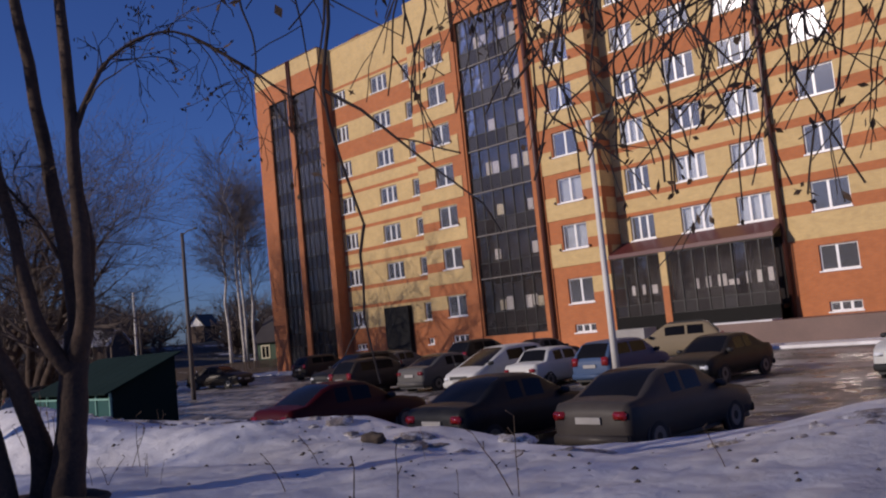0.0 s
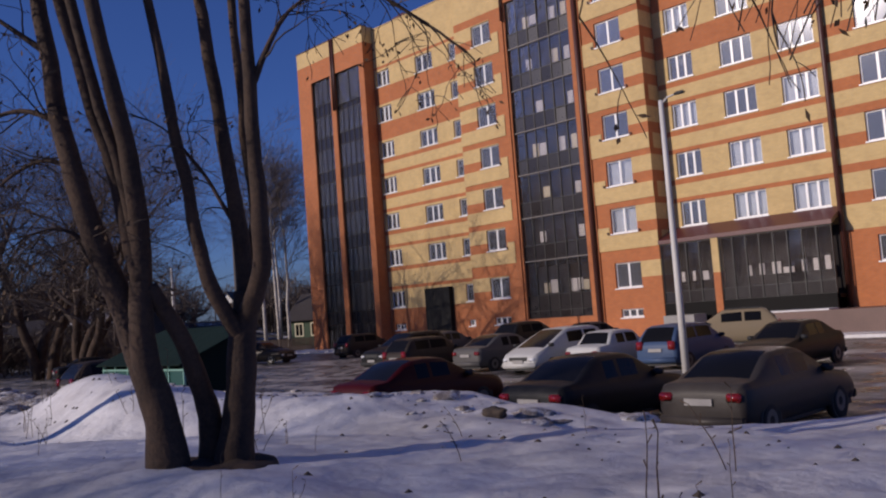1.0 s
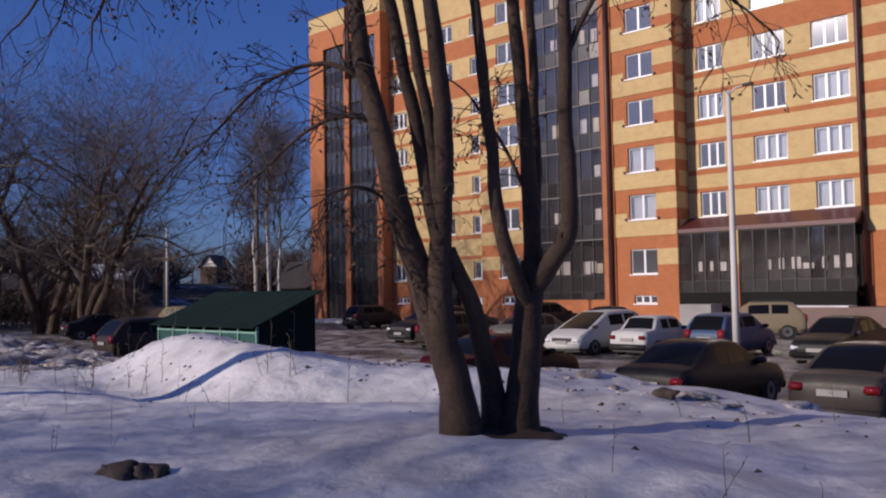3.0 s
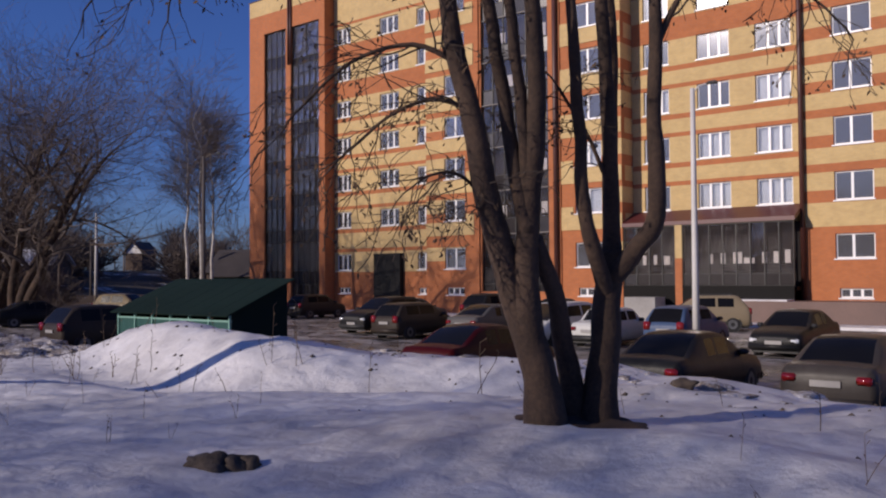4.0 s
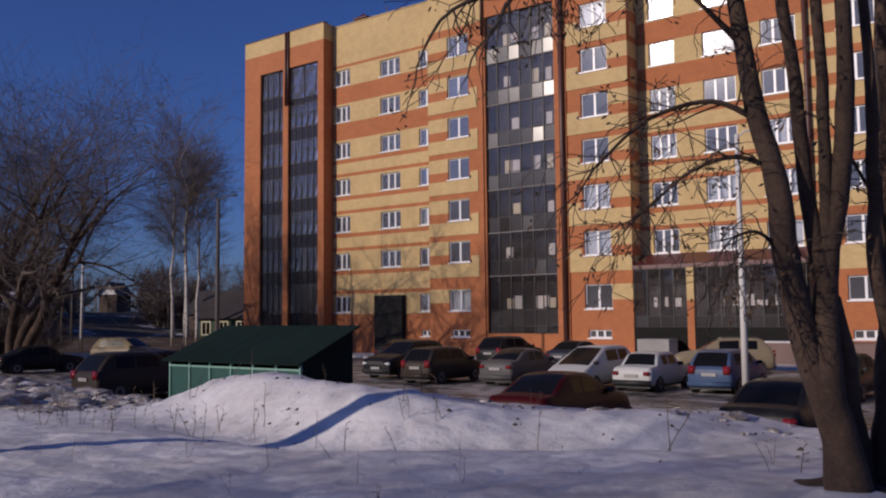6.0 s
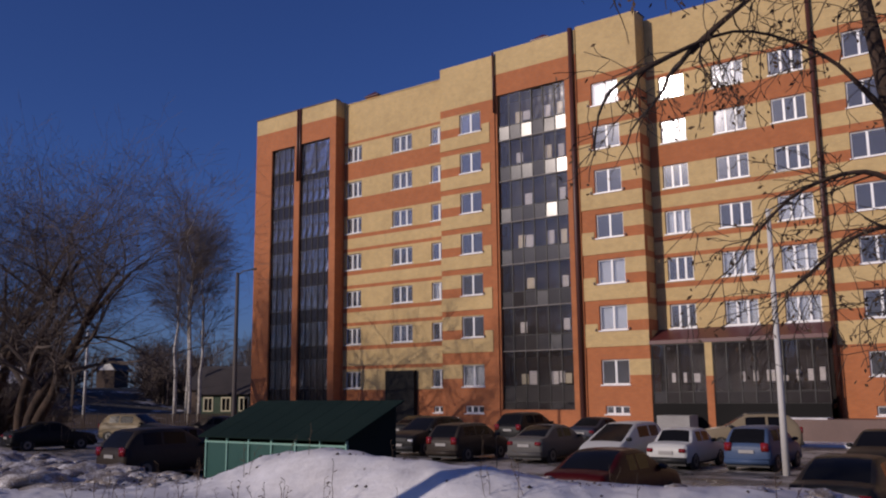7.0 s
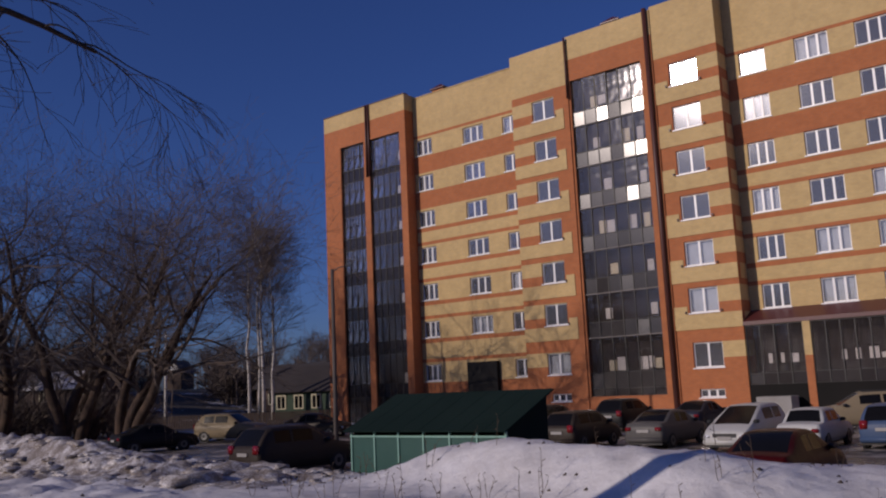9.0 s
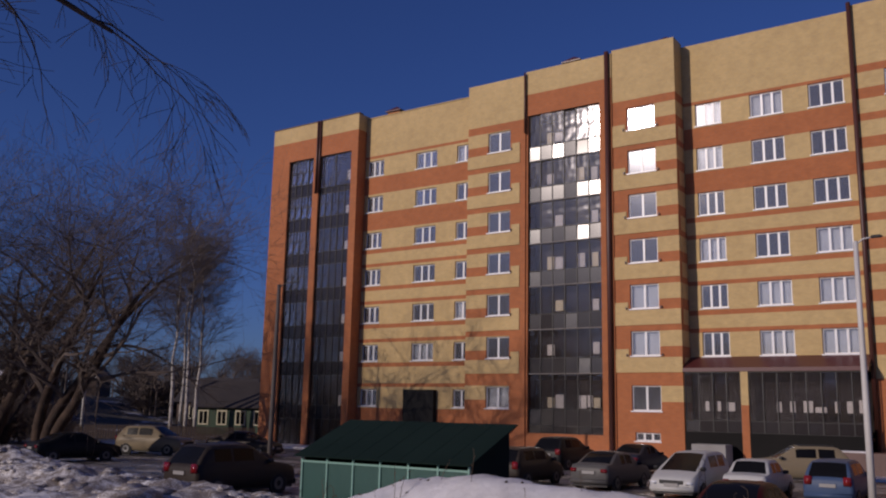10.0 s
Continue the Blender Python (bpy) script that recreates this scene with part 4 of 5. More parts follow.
def clump_tree():
    """The many-stemmed tree on the snow beside the path."""
    rng = random.Random(11)
    root = tagged(new("bare_tree"), "many-stemmed bare tree with dark bark, rising from the snow", "tree")
    across, away = Vector((0.671, 0.742, 0)).normalized(), Vector((-0.742, 0.671, 0)).normalized()
    base = Vector((34.36, -39.78, -0.13))
    foot = ground_height(34.36, -39.78) + 0.06 - base.z
    twigs, leaves, spots = bmesh.new(), bmesh.new(), []
    for k, rows in STEMS.items():
        pts = [(base + across * u + away * a + Vector((0, 0, foot - 0.15 if h < 0 else h)), r * (1.15 if h < 0 else 1.0)) for u, h, a, r in rows]
        path = smooth_path(pts, 5)
        path = [(p + Vector((noise.noise(p * 2.3), noise.noise(p * 2.3 + Vector((7, 1, 2))), 0)) * 0.025, r * (1 + 0.13 * noise.noise(p * 5.0))) for p, r in path]
        bm = bmesh.new()
        tube(bm, [p for p, _ in path], [r for _, r in path], 12 if rows[0][3] > 0.05 else 7)
        part("stem" if rows[0][3] > 0.05 else "branch", bm, BARK, root, smooth=True)
        tip = path[-1]
        if k in "ef":
            continue
        if k in "abcdghin":
            d = (path[-1][0] - path[-4][0]).normalized()
            for _ in range(3):
                nd = (d + Vector((rng.gauss(0, 0.4), rng.gauss(0, 0.4), 0.3))).normalized()
                grow(twigs, tip[0], nd, 1.5, tip[1] * 0.8, 4, rng, 0.015, 0.55, 5, spots, (1, 3), 0.75)
        else:
            for i in range(2, len(path)):
                p, r = path[i]
                d = (path[i][0] - path[i - 1][0]).normalized()
                nd = (d + Vector((rng.gauss(0, 0.6), rng.gauss(0, 0.6), rng.gauss(-0.25, 0.4)))).normalized()
                grow(twigs, p, nd, rng.uniform(0.3, 0.6), max(0.008, r * 0.45), 2, rng, 0.10, 0.75, 3, spots, (1, 3), 0.68, 0.004, 0.27)
            grow(twigs, tip[0], (path[-1][0] - path[-2][0]).normalized(), 0.55, tip[1] * 0.8, 2, rng, 0.12, 0.55, 3, spots, (1, 3), 0.72, 0.004, 0.25)
    tagged(part("crown", twigs, TWIG, root, smooth=True), kind="stuff")
    dry_leaves(leaves, spots, rng, 0.06)
    tagged(part("foliage", leaves, DRY_LEAF, root, "withered brown winged seeds"), kind="stuff")
    litter = bmesh.new()
    def spot(r, a):
        rr = r * (1 + 0.5 * noise.noise(Vector((math.cos(a) * 1.6, math.sin(a) * 1.6, 5))))
        x, y = base.x + 0.80 * rr * math.cos(a) - 0.08, base.y + 0.55 * rr * math.sin(a) + 0.15
        return litter.verts.new((x, y, ground_height(x, y) + (0.035 if r < 0.7 else 0.012) - (0.07 if r > 0.9 else 0) + 0.04 * noise.noise(Vector((x * 7, y * 7, 0)))))
    rows = [[spot(r, 2 * math.pi * i / 40) for i in range(40)] for r in (0.95, 0.8, 0.6, 0.4, 0.2, 0.05)]
    for p, q in zip(rows, rows[1:]):
        for i in range(40):
            litter.faces.new((p[i], p[(i + 1) % 40], q[(i + 1) % 40], q[i]))
    part("leaf_litter", litter, BARK, root, "dark melted ring of earth and litter", smooth=True)


clump_tree()


def overhanging_tree():
    """A tree beside the path whose twigs hang into view."""
    rng = random.Random(23)
    root = tagged(new("bare_tree"), "bare tree with long hanging twigs and dark bark", "tree")
    base = Vector((42.75, -37.1, -0.75))
    path = smooth_path([(base + Vector(v), r) for v, r in (((0, 0, 0), 0.2), ((-0.2, 0.0, 1.6), 0.17), ((-0.5, -0.2, 3.2), 0.15), ((-0.9, -0.5, 5.0), 0.12), ((-1.1, -0.7, 7.5), 0.07))])
    bm = bmesh.new()
    tube(bm, [p for p, _ in path], [r for _, r in path], 10)
    part("trunk", bm, BARK, root, smooth=True)
    twigs, leaves, spots = bmesh.new(), bmesh.new(), []
    for i in range(7):
        p, r = path[9 + i % 7]
        a = radians(rng.uniform(165, 240))
        d = Vector((math.cos(a), math.sin(a), rng.uniform(0.1, 0.5))).normalized()
        grow(twigs, p, d, rng.uniform(0.9, 1.3), 0.045, 4, rng, 0.13, 0.6, 5, spots, (1, 3), 0.74, 0.006)
    for line in (((-0.5, -0.2, 3.3), (-1.2, -1.4, 4.1), (-1.55, -2.8, 4.2), (-1.8, -3.7, 3.7)), ((-0.7, -0.4, 4.2), (-1.9, -1.3, 4.7), (-2.7, -2.4, 4.6), (-3.0, -3.3, 4.1)),
                 ((-0.4, -0.2, 2.9), (-0.5, -1.0, 3.7), (-0.6, -1.9, 4.0), (-0.8, -2.6, 3.8))):
        limb = smooth_path([(base + Vector(v), 0.055 - 0.012 * i) for i, v in enumerate(line)], 5)
        bm = bmesh.new()
        tube(bm, [p for p, _ in limb], [r for _, r in limb], 7)
        part("limb", bm, BARK, root, smooth=True)
        for p, r in limb[5:]:
            q, d = p, Vector((rng.gauss(0, 0.5), rng.gauss(0, 0.5), -0.5)).normalized()
            strand, total = [(p, 0.010)], rng.uniform(1.0, 1.9)
            for k in range(9):
                d = (d + Vector((rng.gauss(-0.02, 0.25), rng.gauss(0.03, 0.25), -0.22))).normalized()
                q = q + d * total / 9
                strand.append((q, 0.0095 - 0.0007 * k))
                if k > 1 and rng.random() < 0.55:
                    side = (d + Vector((rng.gauss(0, 0.8), rng.gauss(0, 0.8), rng.gauss(-0.2, 0.3)))).normalized()
                    grow(twigs, q, side, rng.uniform(0.18, 0.42), 0.006, 1, rng, 0.1, 0.6, 3, spots, (1, 2), 0.7, 0.003)
            strand = smooth_path(strand, 2)
            tube(twigs, [v for v, _ in strand], [w for _, w in strand], 5, cap=False)
    tagged(part("crown", twigs, TWIG, root, smooth=True), kind="stuff")
    dry_leaves(leaves, spots[::2], rng, 0.06)
    tagged(part("foliage", leaves, DRY_LEAF, root), kind="stuff")


overhanging_tree()


def yard_tree(x, y, h, seed, lean=0.0, stems=3, label="tall bare tree with a dense dark crown of twigs", girth=0.017):
    """Several bent trunks from one foot, with long crooked limbs that sweep out sideways."""
    rng = random.Random(seed)
    root = tagged(new("bare_tree"), label, "tree", "trees by the yard")
    crown = bmesh.new()
    for s in range(stems):
        a = rng.uniform(0, 6.28)
        p = Vector((x + 0.45 * math.cos(a), y + 0.45 * math.sin(a), ground_height(x, y) - 0.1 if y < -45 else LOT - 0.05))
        d = Vector((0.25 * math.cos(a) + lean, 0.25 * math.sin(a), 1)).normalized()
        pts, rr = [p], [girth * h]
        for i in range(7):
            d = (d + Vector((rng.gauss(lean * 0.35, 0.14), rng.gauss(0, 0.14), 0.03))).normalized()
            pts.append(pts[-1] + d * h * 0.085)
            rr.append(girth * h * (1 - 0.115 * (i + 1)))
        path = smooth_path(list(zip(pts, rr)), 3)
        bm = bmesh.new()
        tube(bm, [q for q, _ in path], [r for _, r in path], 8)
        part("trunk", bm, BARK, root, smooth=True)
        for i in range(2, 8):
            for _ in range(1 + i % 2 if i < 7 else 3):
                b = rng.uniform(0, 6.28)
                q, e = pts[i], Vector((math.cos(b) + lean * 1.5, math.sin(b), rng.uniform(0.25, 0.9))).normalized()
                limb, r = [(q, rr[i] * 0.58)], rr[i] * 0.58
                for k in range(5):
                    e = (e + Vector((rng.gauss(0, 0.24), rng.gauss(0, 0.24), rng.gauss(0.05, 0.2)))).normalized()
                    q = q + e * h * rng.uniform(0.035, 0.055)
                    r *= 0.84
                    limb.append((q, r))
                    side = (e + Vector((rng.gauss(0, 0.8), rng.gauss(0, 0.8), rng.gauss(0.15, 0.6)))).normalized()
                    grow(crown, q, side, h * 0.10, r * 0.5, 3, rng, -0.005, 0.75, 4, None, (1, 3), 0.76, 0.006)
                limb = smooth_path(limb, 2)
                tube(crown, [v for v, _ in limb], [w for _, w in limb], 5, cap=False)
                grow(crown, q, e, h * 0.11, r * 0.8, 3, rng, -0.005, 0.75, 4, None, (1, 3), 0.76, 0.006)
    tagged(part("crown", crown, GREY_TWIG, root), kind="stuff")
    return root


yard_tree(-20.5, -23.0, 23, 1, 0.10)
yard_tree(-15.5, -22.0, 21, 2, 0.22)
yard_tree(-27, -25, 24, 3, 0.0)
yard_tree(-30, -17, 21, 4, 0.1)
yard_tree(-24, -31, 21, 5, 0.0, 2)
# trees behind the path, which shade the snow
for x, y, h, seed in ((22.5, -60, 12, 21), (28.5, -60.5, 13, 24), (32.5, -61.5, 14, 25), (37, -60.5, 13, 22)):
    yard_tree(x, y, h, seed, 0.0, 2, "bare tree standing behind the path", 0.008)


def leaning_tree():
    rng = random.Random(31)
    root = tagged(new("bare_tree"), "leaning bare tree with drooping twigs beside the path", "tree")
    path = smooth_path([(Vector(v), r) for v, r in (((19.3, -48.2, -0.75), 0.30), ((20.0, -48.6, 1.1), 0.27), ((20.77, -48.9, 2.9), 0.25), ((21.45, -49.2, 4.5), 0.22), ((21.95, -49.5, 6.8), 0.15), ((22.1, -49.7, 9.2), 0.08))])
    bm = bmesh.new()
    tube(bm, [p for p, _ in path], [r for _, r in path], 10)
    part("trunk", bm, BARK, root, smooth=True)
    bough = smooth_path([(Vector(v), r) for v, r in (((21.45, -49.2, 4.6), 0.08), ((21.6, -48.0, 5.6), 0.06), ((22.2, -46.6, 6.1), 0.045), ((22.9, -45.4, 5.6), 0.025))])
    bm = bmesh.new()
    tube(bm, [p for p, _ in bough], [r for _, r in bough], 7)
    part("bough", bm, BARK, root, smooth=True)
    twigs = bmesh.new()
    for i in range(5, len(bough)):
        p, r = bough[i]
        grow(twigs, p, Vector((rng.gauss(0.5, 0.4), rng.gauss(0.3, 0.5), rng.gauss(-0.2, 0.3))).normalized(), 0.9, r * 0.5, 3, rng, 0.14, 0.5, 3, None, (1, 3), 0.75)
    for i in range(12, len(path)):
        p, r = path[i]
        for _ in range(2):
            b = rng.uniform(0, 6.28)
            grow(twigs, p, Vector((math.cos(b), math.sin(b), 0.7)).normalized(), 1.3, r * 0.35, 4, rng, 0.02, 0.55, 3, None, (1, 3), 0.76)
    tagged(part("crown", twigs, TWIG, root), kind="stuff")


leaning_tree()


def birch(x, y, h, seed):
    rng = random.Random(seed)
    root = tagged(new("birch_tree"), "slender white birch with thin bare branches", "tree", "birches beyond the yard")
    p = Vector((x, y, LOT))
    pts = [p + Vector((rng.gauss(0, 0.05) * i, rng.gauss(0, 0.05) * i, h * i / 8)) for i in range(9)]
    bm = bmesh.new()
    tube(bm, pts, [0.21 * (1 - i / 9.5) for i in range(9)], 8)
    part("trunk", bm, BIRCH, root, smooth=True)
    cr = bmesh.new()
    for i in range(34):
        k = rng.uniform(3, 8)
        q = pts[int(k)].lerp(pts[min(8, int(k) + 1)], k % 1)
        b = rng.uniform(0, 6.28)
        grow(cr, q, Vector((math.cos(b) * 0.6, math.sin(b) * 0.6, 0.9)).normalized(), h * 0.12, 0.035, 3, rng, 0.03, 0.5, 3, None, (2, 4), 0.75, 0.010)
    tagged(part("crown", cr, GREY_TWIG, root), kind="stuff")


birch(-41.8, 7.4, 20, 1)
birch(-40.9, 8.5, 22, 2)
birch(-41.6, 10.3, 19, 3)
birch(-46, 12, 21, 4)

# ---------------- shelter for bins ----------------
shelter = tagged(new("bin_shelter"), "green sheet-metal bin shelter with a dark pitched roof", "shed")
SX0, SX1, SY0, SY1 = 14.28, 19.72, -32.75, -30.8
n = 6
dx = (SX1 - SX0) / n
for i in range(n):
    part("panel", boxed((SX0 + i * dx + 0.03, SX0 + (i + 1) * dx - 0.03, SY0, SY0 + 0.03, LOT, -0.02)), GREEN_METAL, shelter)
RAIL = surf("pale_green_rail", (0.14, 0.30, 0.25), (0.2, 0.37, 0.31), rough=0.5)
for i in range(n + 1):
    part("post", boxed((SX0 + i * dx - 0.025, SX0 + i * dx + 0.025, SY0 - 0.04, SY0 + 0.02, LOT, 0.18)), RAIL, shelter)
part("top_rail", boxed((SX0 - 0.03, SX1 + 0.03, SY0 - 0.05, SY0 + 0.035, -0.02, 0.03)), RAIL, shelter)
ZF, ZK = 0.18, 1.06
for x in (SX0 + 0.03, SX1 - 0.08):
    g = bmesh.new()
    loft(g, [[(xx, SY0 + 0.04, LOT), (xx, SY1, LOT), (xx, SY1, ZK - 0.03), (xx, SY0 + 0.04, ZF - 0.03)] for xx in (x, x + 0.05)])
    part("side_panel", g, GREEN_ROOF, shelter)
part("back_panel", boxed((SX0 + 0.1, SX1 - 0.1, SY1 - 0.04, SY1, LOT, ZK - 0.04)), GREEN_ROOF, shelter)
m = 8
w = (SX1 - SX0 + 0.3) / m
for i in range(m):
    g = bmesh.new()
    x = SX0 - 0.15 + i * w
    slab_quad(g, [(x, SY0 - 0.2, ZF - 0.05), (x + w - 0.012, SY0 - 0.2, ZF - 0.05), (x + w - 0.012, SY1 + 0.15, ZK + 0.03), (x, SY1 + 0.15, ZK + 0.03)], 0.035)
    part("roof_sheet", g, GREEN_ROOF, shelter)

# ---------------- lamp posts and poles ----------------
def lamp_post(x, y, h, material, label, r0=0.11, r1=0.07, arm=(0.5, -0.2)):
    root = tagged(new("street_lamp"), label, "lamp post")
    bm = bmesh.new()
    tube(bm, [Vector((x, y, LOT + h * k)) for k in (0, 0.33, 0.66, 1)], [r0, r0 + (r1 - r0) * 0.33, r0 + (r1 - r0) * 0.66, r1], 10)
    part("post", bm, material, root, smooth=True)
    a = bmesh.new()
    tip = Vector((x + arm[0], y + arm[1], LOT + h + 0.12))
    tube(a, [Vector((x, y, LOT + h - 0.15)), Vector((x + arm[0] * 0.4, y + arm[1] * 0.4, LOT + h + 0.06)), tip], [0.03] * 3, 6)
    part("arm", a, material, root, smooth=True)
    hd = bmesh.new()
    loft(hd, [[(tip.x + 0.20 * u * sc + 0.1, tip.y + 0.07 * v * sc, tip.z + dz) for u, v in ((-1, -0.6), (-0.6, -1), (0.6, -1), (1, -0.6), (1, 0.6), (0.6, 1), (-0.6, 1), (-1, 0.6))] for sc, dz in ((0.8, -0.04), (1, 0), (0.7, 0.06))])
    part("lamp_head", hd, PLASTIC, root)
    return root


lamp_post(26.36, -18.74, 8.96, GALV, "pale tapered concrete street lamp in the car park", 0.125, 0.08, (0.55, 0.1))
lamp_post(-0.3, -19.6, 9.05, WOODPOLE, "dark tall lamp pole beside the building", 0.13, 0.09, (0.8, 0.3))
for x, y, h in ((-37.9, -5.1, 8.8), (-52, 2, 8.0)):
    pole = tagged(new("utility_pole"), "pale concrete utility pole with a crossbar", "pole", "utility poles")
    bm = bmesh.new()
    tube(bm, [Vector((x, y, ground_height(x, y) - 0.2)), Vector((x, y, LOT + h))], [0.15, 0.1], 8)
    part("post", bm, GALV if h > 8.1 else WOODPOLE, pole, smooth=True)
    part("crossbar", boxed((x - 0.6, x + 0.6, y - 0.05, y + 0.05, LOT + h - 0.5, LOT + h - 0.4)), WOODPOLE, pole)

# ---------------- village beyond the yard ----------------
LOGS = surf("green_boards", (0.03, 0.055, 0.035), (0.05, 0.085, 0.05), rough=0.8)
DARK_ROOF = surf("dark_roof_sheet", (0.03, 0.025, 0.024), (0.06, 0.05, 0.045), rough=0.7)
WHITE_WALL = surf("white_boards", (0.66, 0.65, 0.63), (0.76, 0.75, 0.73), rough=0.8)
BROWN_WALL = surf("brown_boards", (0.05, 0.032, 0.024), (0.09, 0.06, 0.045), rough=0.85)
BOARD_TRIM = surf("cream_trim", (0.55, 0.50, 0.34), (0.65, 0.6, 0.42), rough=0.6)


def cottage(x, y, w, d, hw, hr, turn, wall, roof, windows, label, front=None):
    root = tagged(new("cottage"), label, "house", "houses beyond the yard")
    part("wall", boxed((-w / 2, w / 2, -d / 2, d / 2, 0, hw)), wall, root)
    for side in (-1, 1):
        g = bmesh.new()
        vs = [(-w / 2 - 0.4, side * (d / 2 + 0.4), hw - 0.25), (w / 2 + 0.4, side * (d / 2 + 0.4), hw - 0.25), (w / 2 + 0.4, 0, hw + hr), (-w / 2 - 0.4, 0, hw + hr)]
        slab_quad(g, vs if side < 0 else vs[::-1], 0.12)
        part("roof", g, roof, root)
    for sx in (-1, 1):
        g = bmesh.new()
        x0 = sx * (w / 2 - 0.02)
        loft(g, [[(x0 - 0.05, -d / 2, hw), (x0 - 0.05, d / 2, hw), (x0 - 0.05, 0, hw + hr - 0.05)], [(x0 + 0.05, -d / 2, hw), (x0 + 0.05, d / 2, hw), (x0 + 0.05, 0, hw + hr - 0.05)]])
        part("gable", g, front or wall, root)
    for i in range(windows):
        cx = -w / 2 + (i + 0.5) * w / windows
        win = part("window", boxed((cx - 0.55, cx + 0.55, -d / 2 - 0.06, -d / 2, 1.0, 1.12), (cx - 0.55, cx + 0.55, -d / 2 - 0.06, -d / 2, 2.4, 2.55), (cx - 0.55, cx - 0.43, -d / 2 - 0.06, -d / 2, 1.12, 2.4), (cx + 0.43, cx + 0.55, -d / 2 - 0.06, -d / 2, 1.12, 2.4), (cx - 0.04, cx + 0.04, -d / 2 - 0.05, -d / 2, 1.12, 2.4)), BOARD_TRIM, root)
        part("pane", boxed((cx - 0.42, cx + 0.42, -d / 2 - 0.03, -d / 2 - 0.01, 1.13, 2.39)), CAR_GLASS, win)
    root.matrix_world = pose(x, y, ground_height(x, y) + 0.03, 0, 0, turn)


cottage(-42, 17, 8, 7, 3.0, 2.6, 30, LOGS, DARK_ROOF, 4, "dark green wooden cottage with cream window frames")
cottage(-90, 31, 5, 2.9, 2.7, 1.9, -58, BROWN_WALL, DARK_ROOF, 1, "white-gabled cottage with a steep dark roof", WHITE_WALL)
cottage(-68, 2, 9, 6, 2.6, 1.8, 40, BROWN_WALL, SNOW, 2, "low brown shed with a snow-covered roof")
cottage(-55, 26, 9, 7, 3.2, 2.8, 20, BROWN_WALL, DARK_ROOF, 2, "brown wooden cottage with a dark roof")
cottage(-60, -16, 12, 6, 2.4, 1.5, 60, BROWN_WALL, DARK_ROOF, 2, "long low brown shed behind the trees")
cottage(-46, -30, 12, 5, 2.2, 1.2, 75, BROWN_WALL, SNOW, 0, "row of brown lock-up sheds with snowy roofs")

rng = random.Random(77)
fence = tagged(new("plank_fence"), "dark weathered plank fence at the yard's edge", "fence")
me = mesh_of("plank", boxed((0, 0.16, 0, 0.03, 0, 1.15)), BROWN_WALL)
for i in range(130):
    k = i / 130
    ob = part_of("plank", me, fence, (-48 + 22 * k, -14 + 20 * k * 0.9, LOT))
    ob.rotation_euler = (0, rng.gauss(0, 0.012), radians(41))

woods = bmesh.new()
for i in range(420):
    a = radians(rng.uniform(20, 100))
    r = rng.uniform(95, 190)
    p = Vector((38 - r * math.sin(a), -48 + r * math.cos(a), LOT))
    p.z = ground_height(p.x, p.y) - 0.1
    if (p.x > -24 and p.y > -20) or (r < 122 and 46 < math.degrees(a) < 62) or (r < 165 and 56 < math.degrees(a) < 61):
        continue
    hh = rng.uniform(6, 11)
    q = p + Vector((0, 0, hh * 0.4))
    tube(woods, [p, q], [0.16, 0.12], 4, cap=False)
    for _ in range(5):
        b = rng.uniform(0, 6.28)
        grow(woods, q, Vector((math.cos(b) * 0.5, math.sin(b) * 0.5, 1)).normalized(), hh * 0.22, 0.07, 3, rng, 0, 0.55, 3, None, (2, 3), 0.75, 0.02)
hedge = bmesh.new()
for i in range(105):
    k = rng.random() * 0.72
    p = Vector((-40 + 12 * k + rng.gauss(0, 2.5), -46 + 48 * k + rng.gauss(0, 1.5), LOT))
    for _ in range(4):
        b = rng.uniform(0, 6.28)
        grow(hedge, p, Vector((math.cos(b) * 0.45, math.sin(b) * 0.45, 1)).normalized(), rng.uniform(0.9, 1.5), 0.04, 3, rng, 0, 0.6, 3, None, (2, 3), 0.8, 0.016)
for i in range(150):
    a, r = radians(rng.uniform(38, 74)), rng.uniform(122, 140)
    p = Vector((38 - r * math.sin(a), -48 + r * math.cos(a), LOT))
    p.z = ground_height(p.x, p.y) - 0.1
    if p.x > -24 or 56.5 < math.degrees(a) < 60.5:
        continue
    for _ in range(4):
        b = rng.uniform(0, 6.28)
        grow(hedge, p, Vector((math.cos(b) * 0.6, math.sin(b) * 0.6, 1)).normalized(), rng.uniform(1.5, 2.4), 0.09, 3, rng, 0, 0.6, 3, None, (2, 3), 0.8, 0.05)
tagged(new("scrub", mesh_of("scrub", hedge, GREY_TWIG)), "dark leafless scrub along the yard fence", "shrubs", kind="stuff")
# unseen belt behind the path, added to darken the glazing's low reflections
for i in range(230):
    p = Vector((rng.uniform(-75, 95), rng.uniform(-122, -98), LOT))
    hh = rng.uniform(12, 18)
    q = p + Vector((0, 0, hh * 0.35))
    tube(woods, [p, q], [0.25, 0.2], 4, cap=False)
    for _ in range(7):
        b = rng.uniform(0, 6.28)
        grow(woods, q, Vector((math.cos(b) * 0.5, math.sin(b) * 0.5, 1)).normalized(), hh * 0.22, 0.12, 3, rng, 0, 0.55, 3, None, (2, 3), 0.78, 0.05)
me = mesh_of("far_woods", woods, GREY_TWIG)
tagged(new("far_woods", me), "distant bare grey-brown woods behind the cottages, with an unseen belt behind the path", "trees", kind="stuff")

# ---------------- snow field details ----------------
rng = random.Random(404)
STALK = surf("dry_stalk", (0.07, 0.045, 0.028), (0.14, 0.095, 0.06), rough=0.9, relief=0.0)
weeds = []
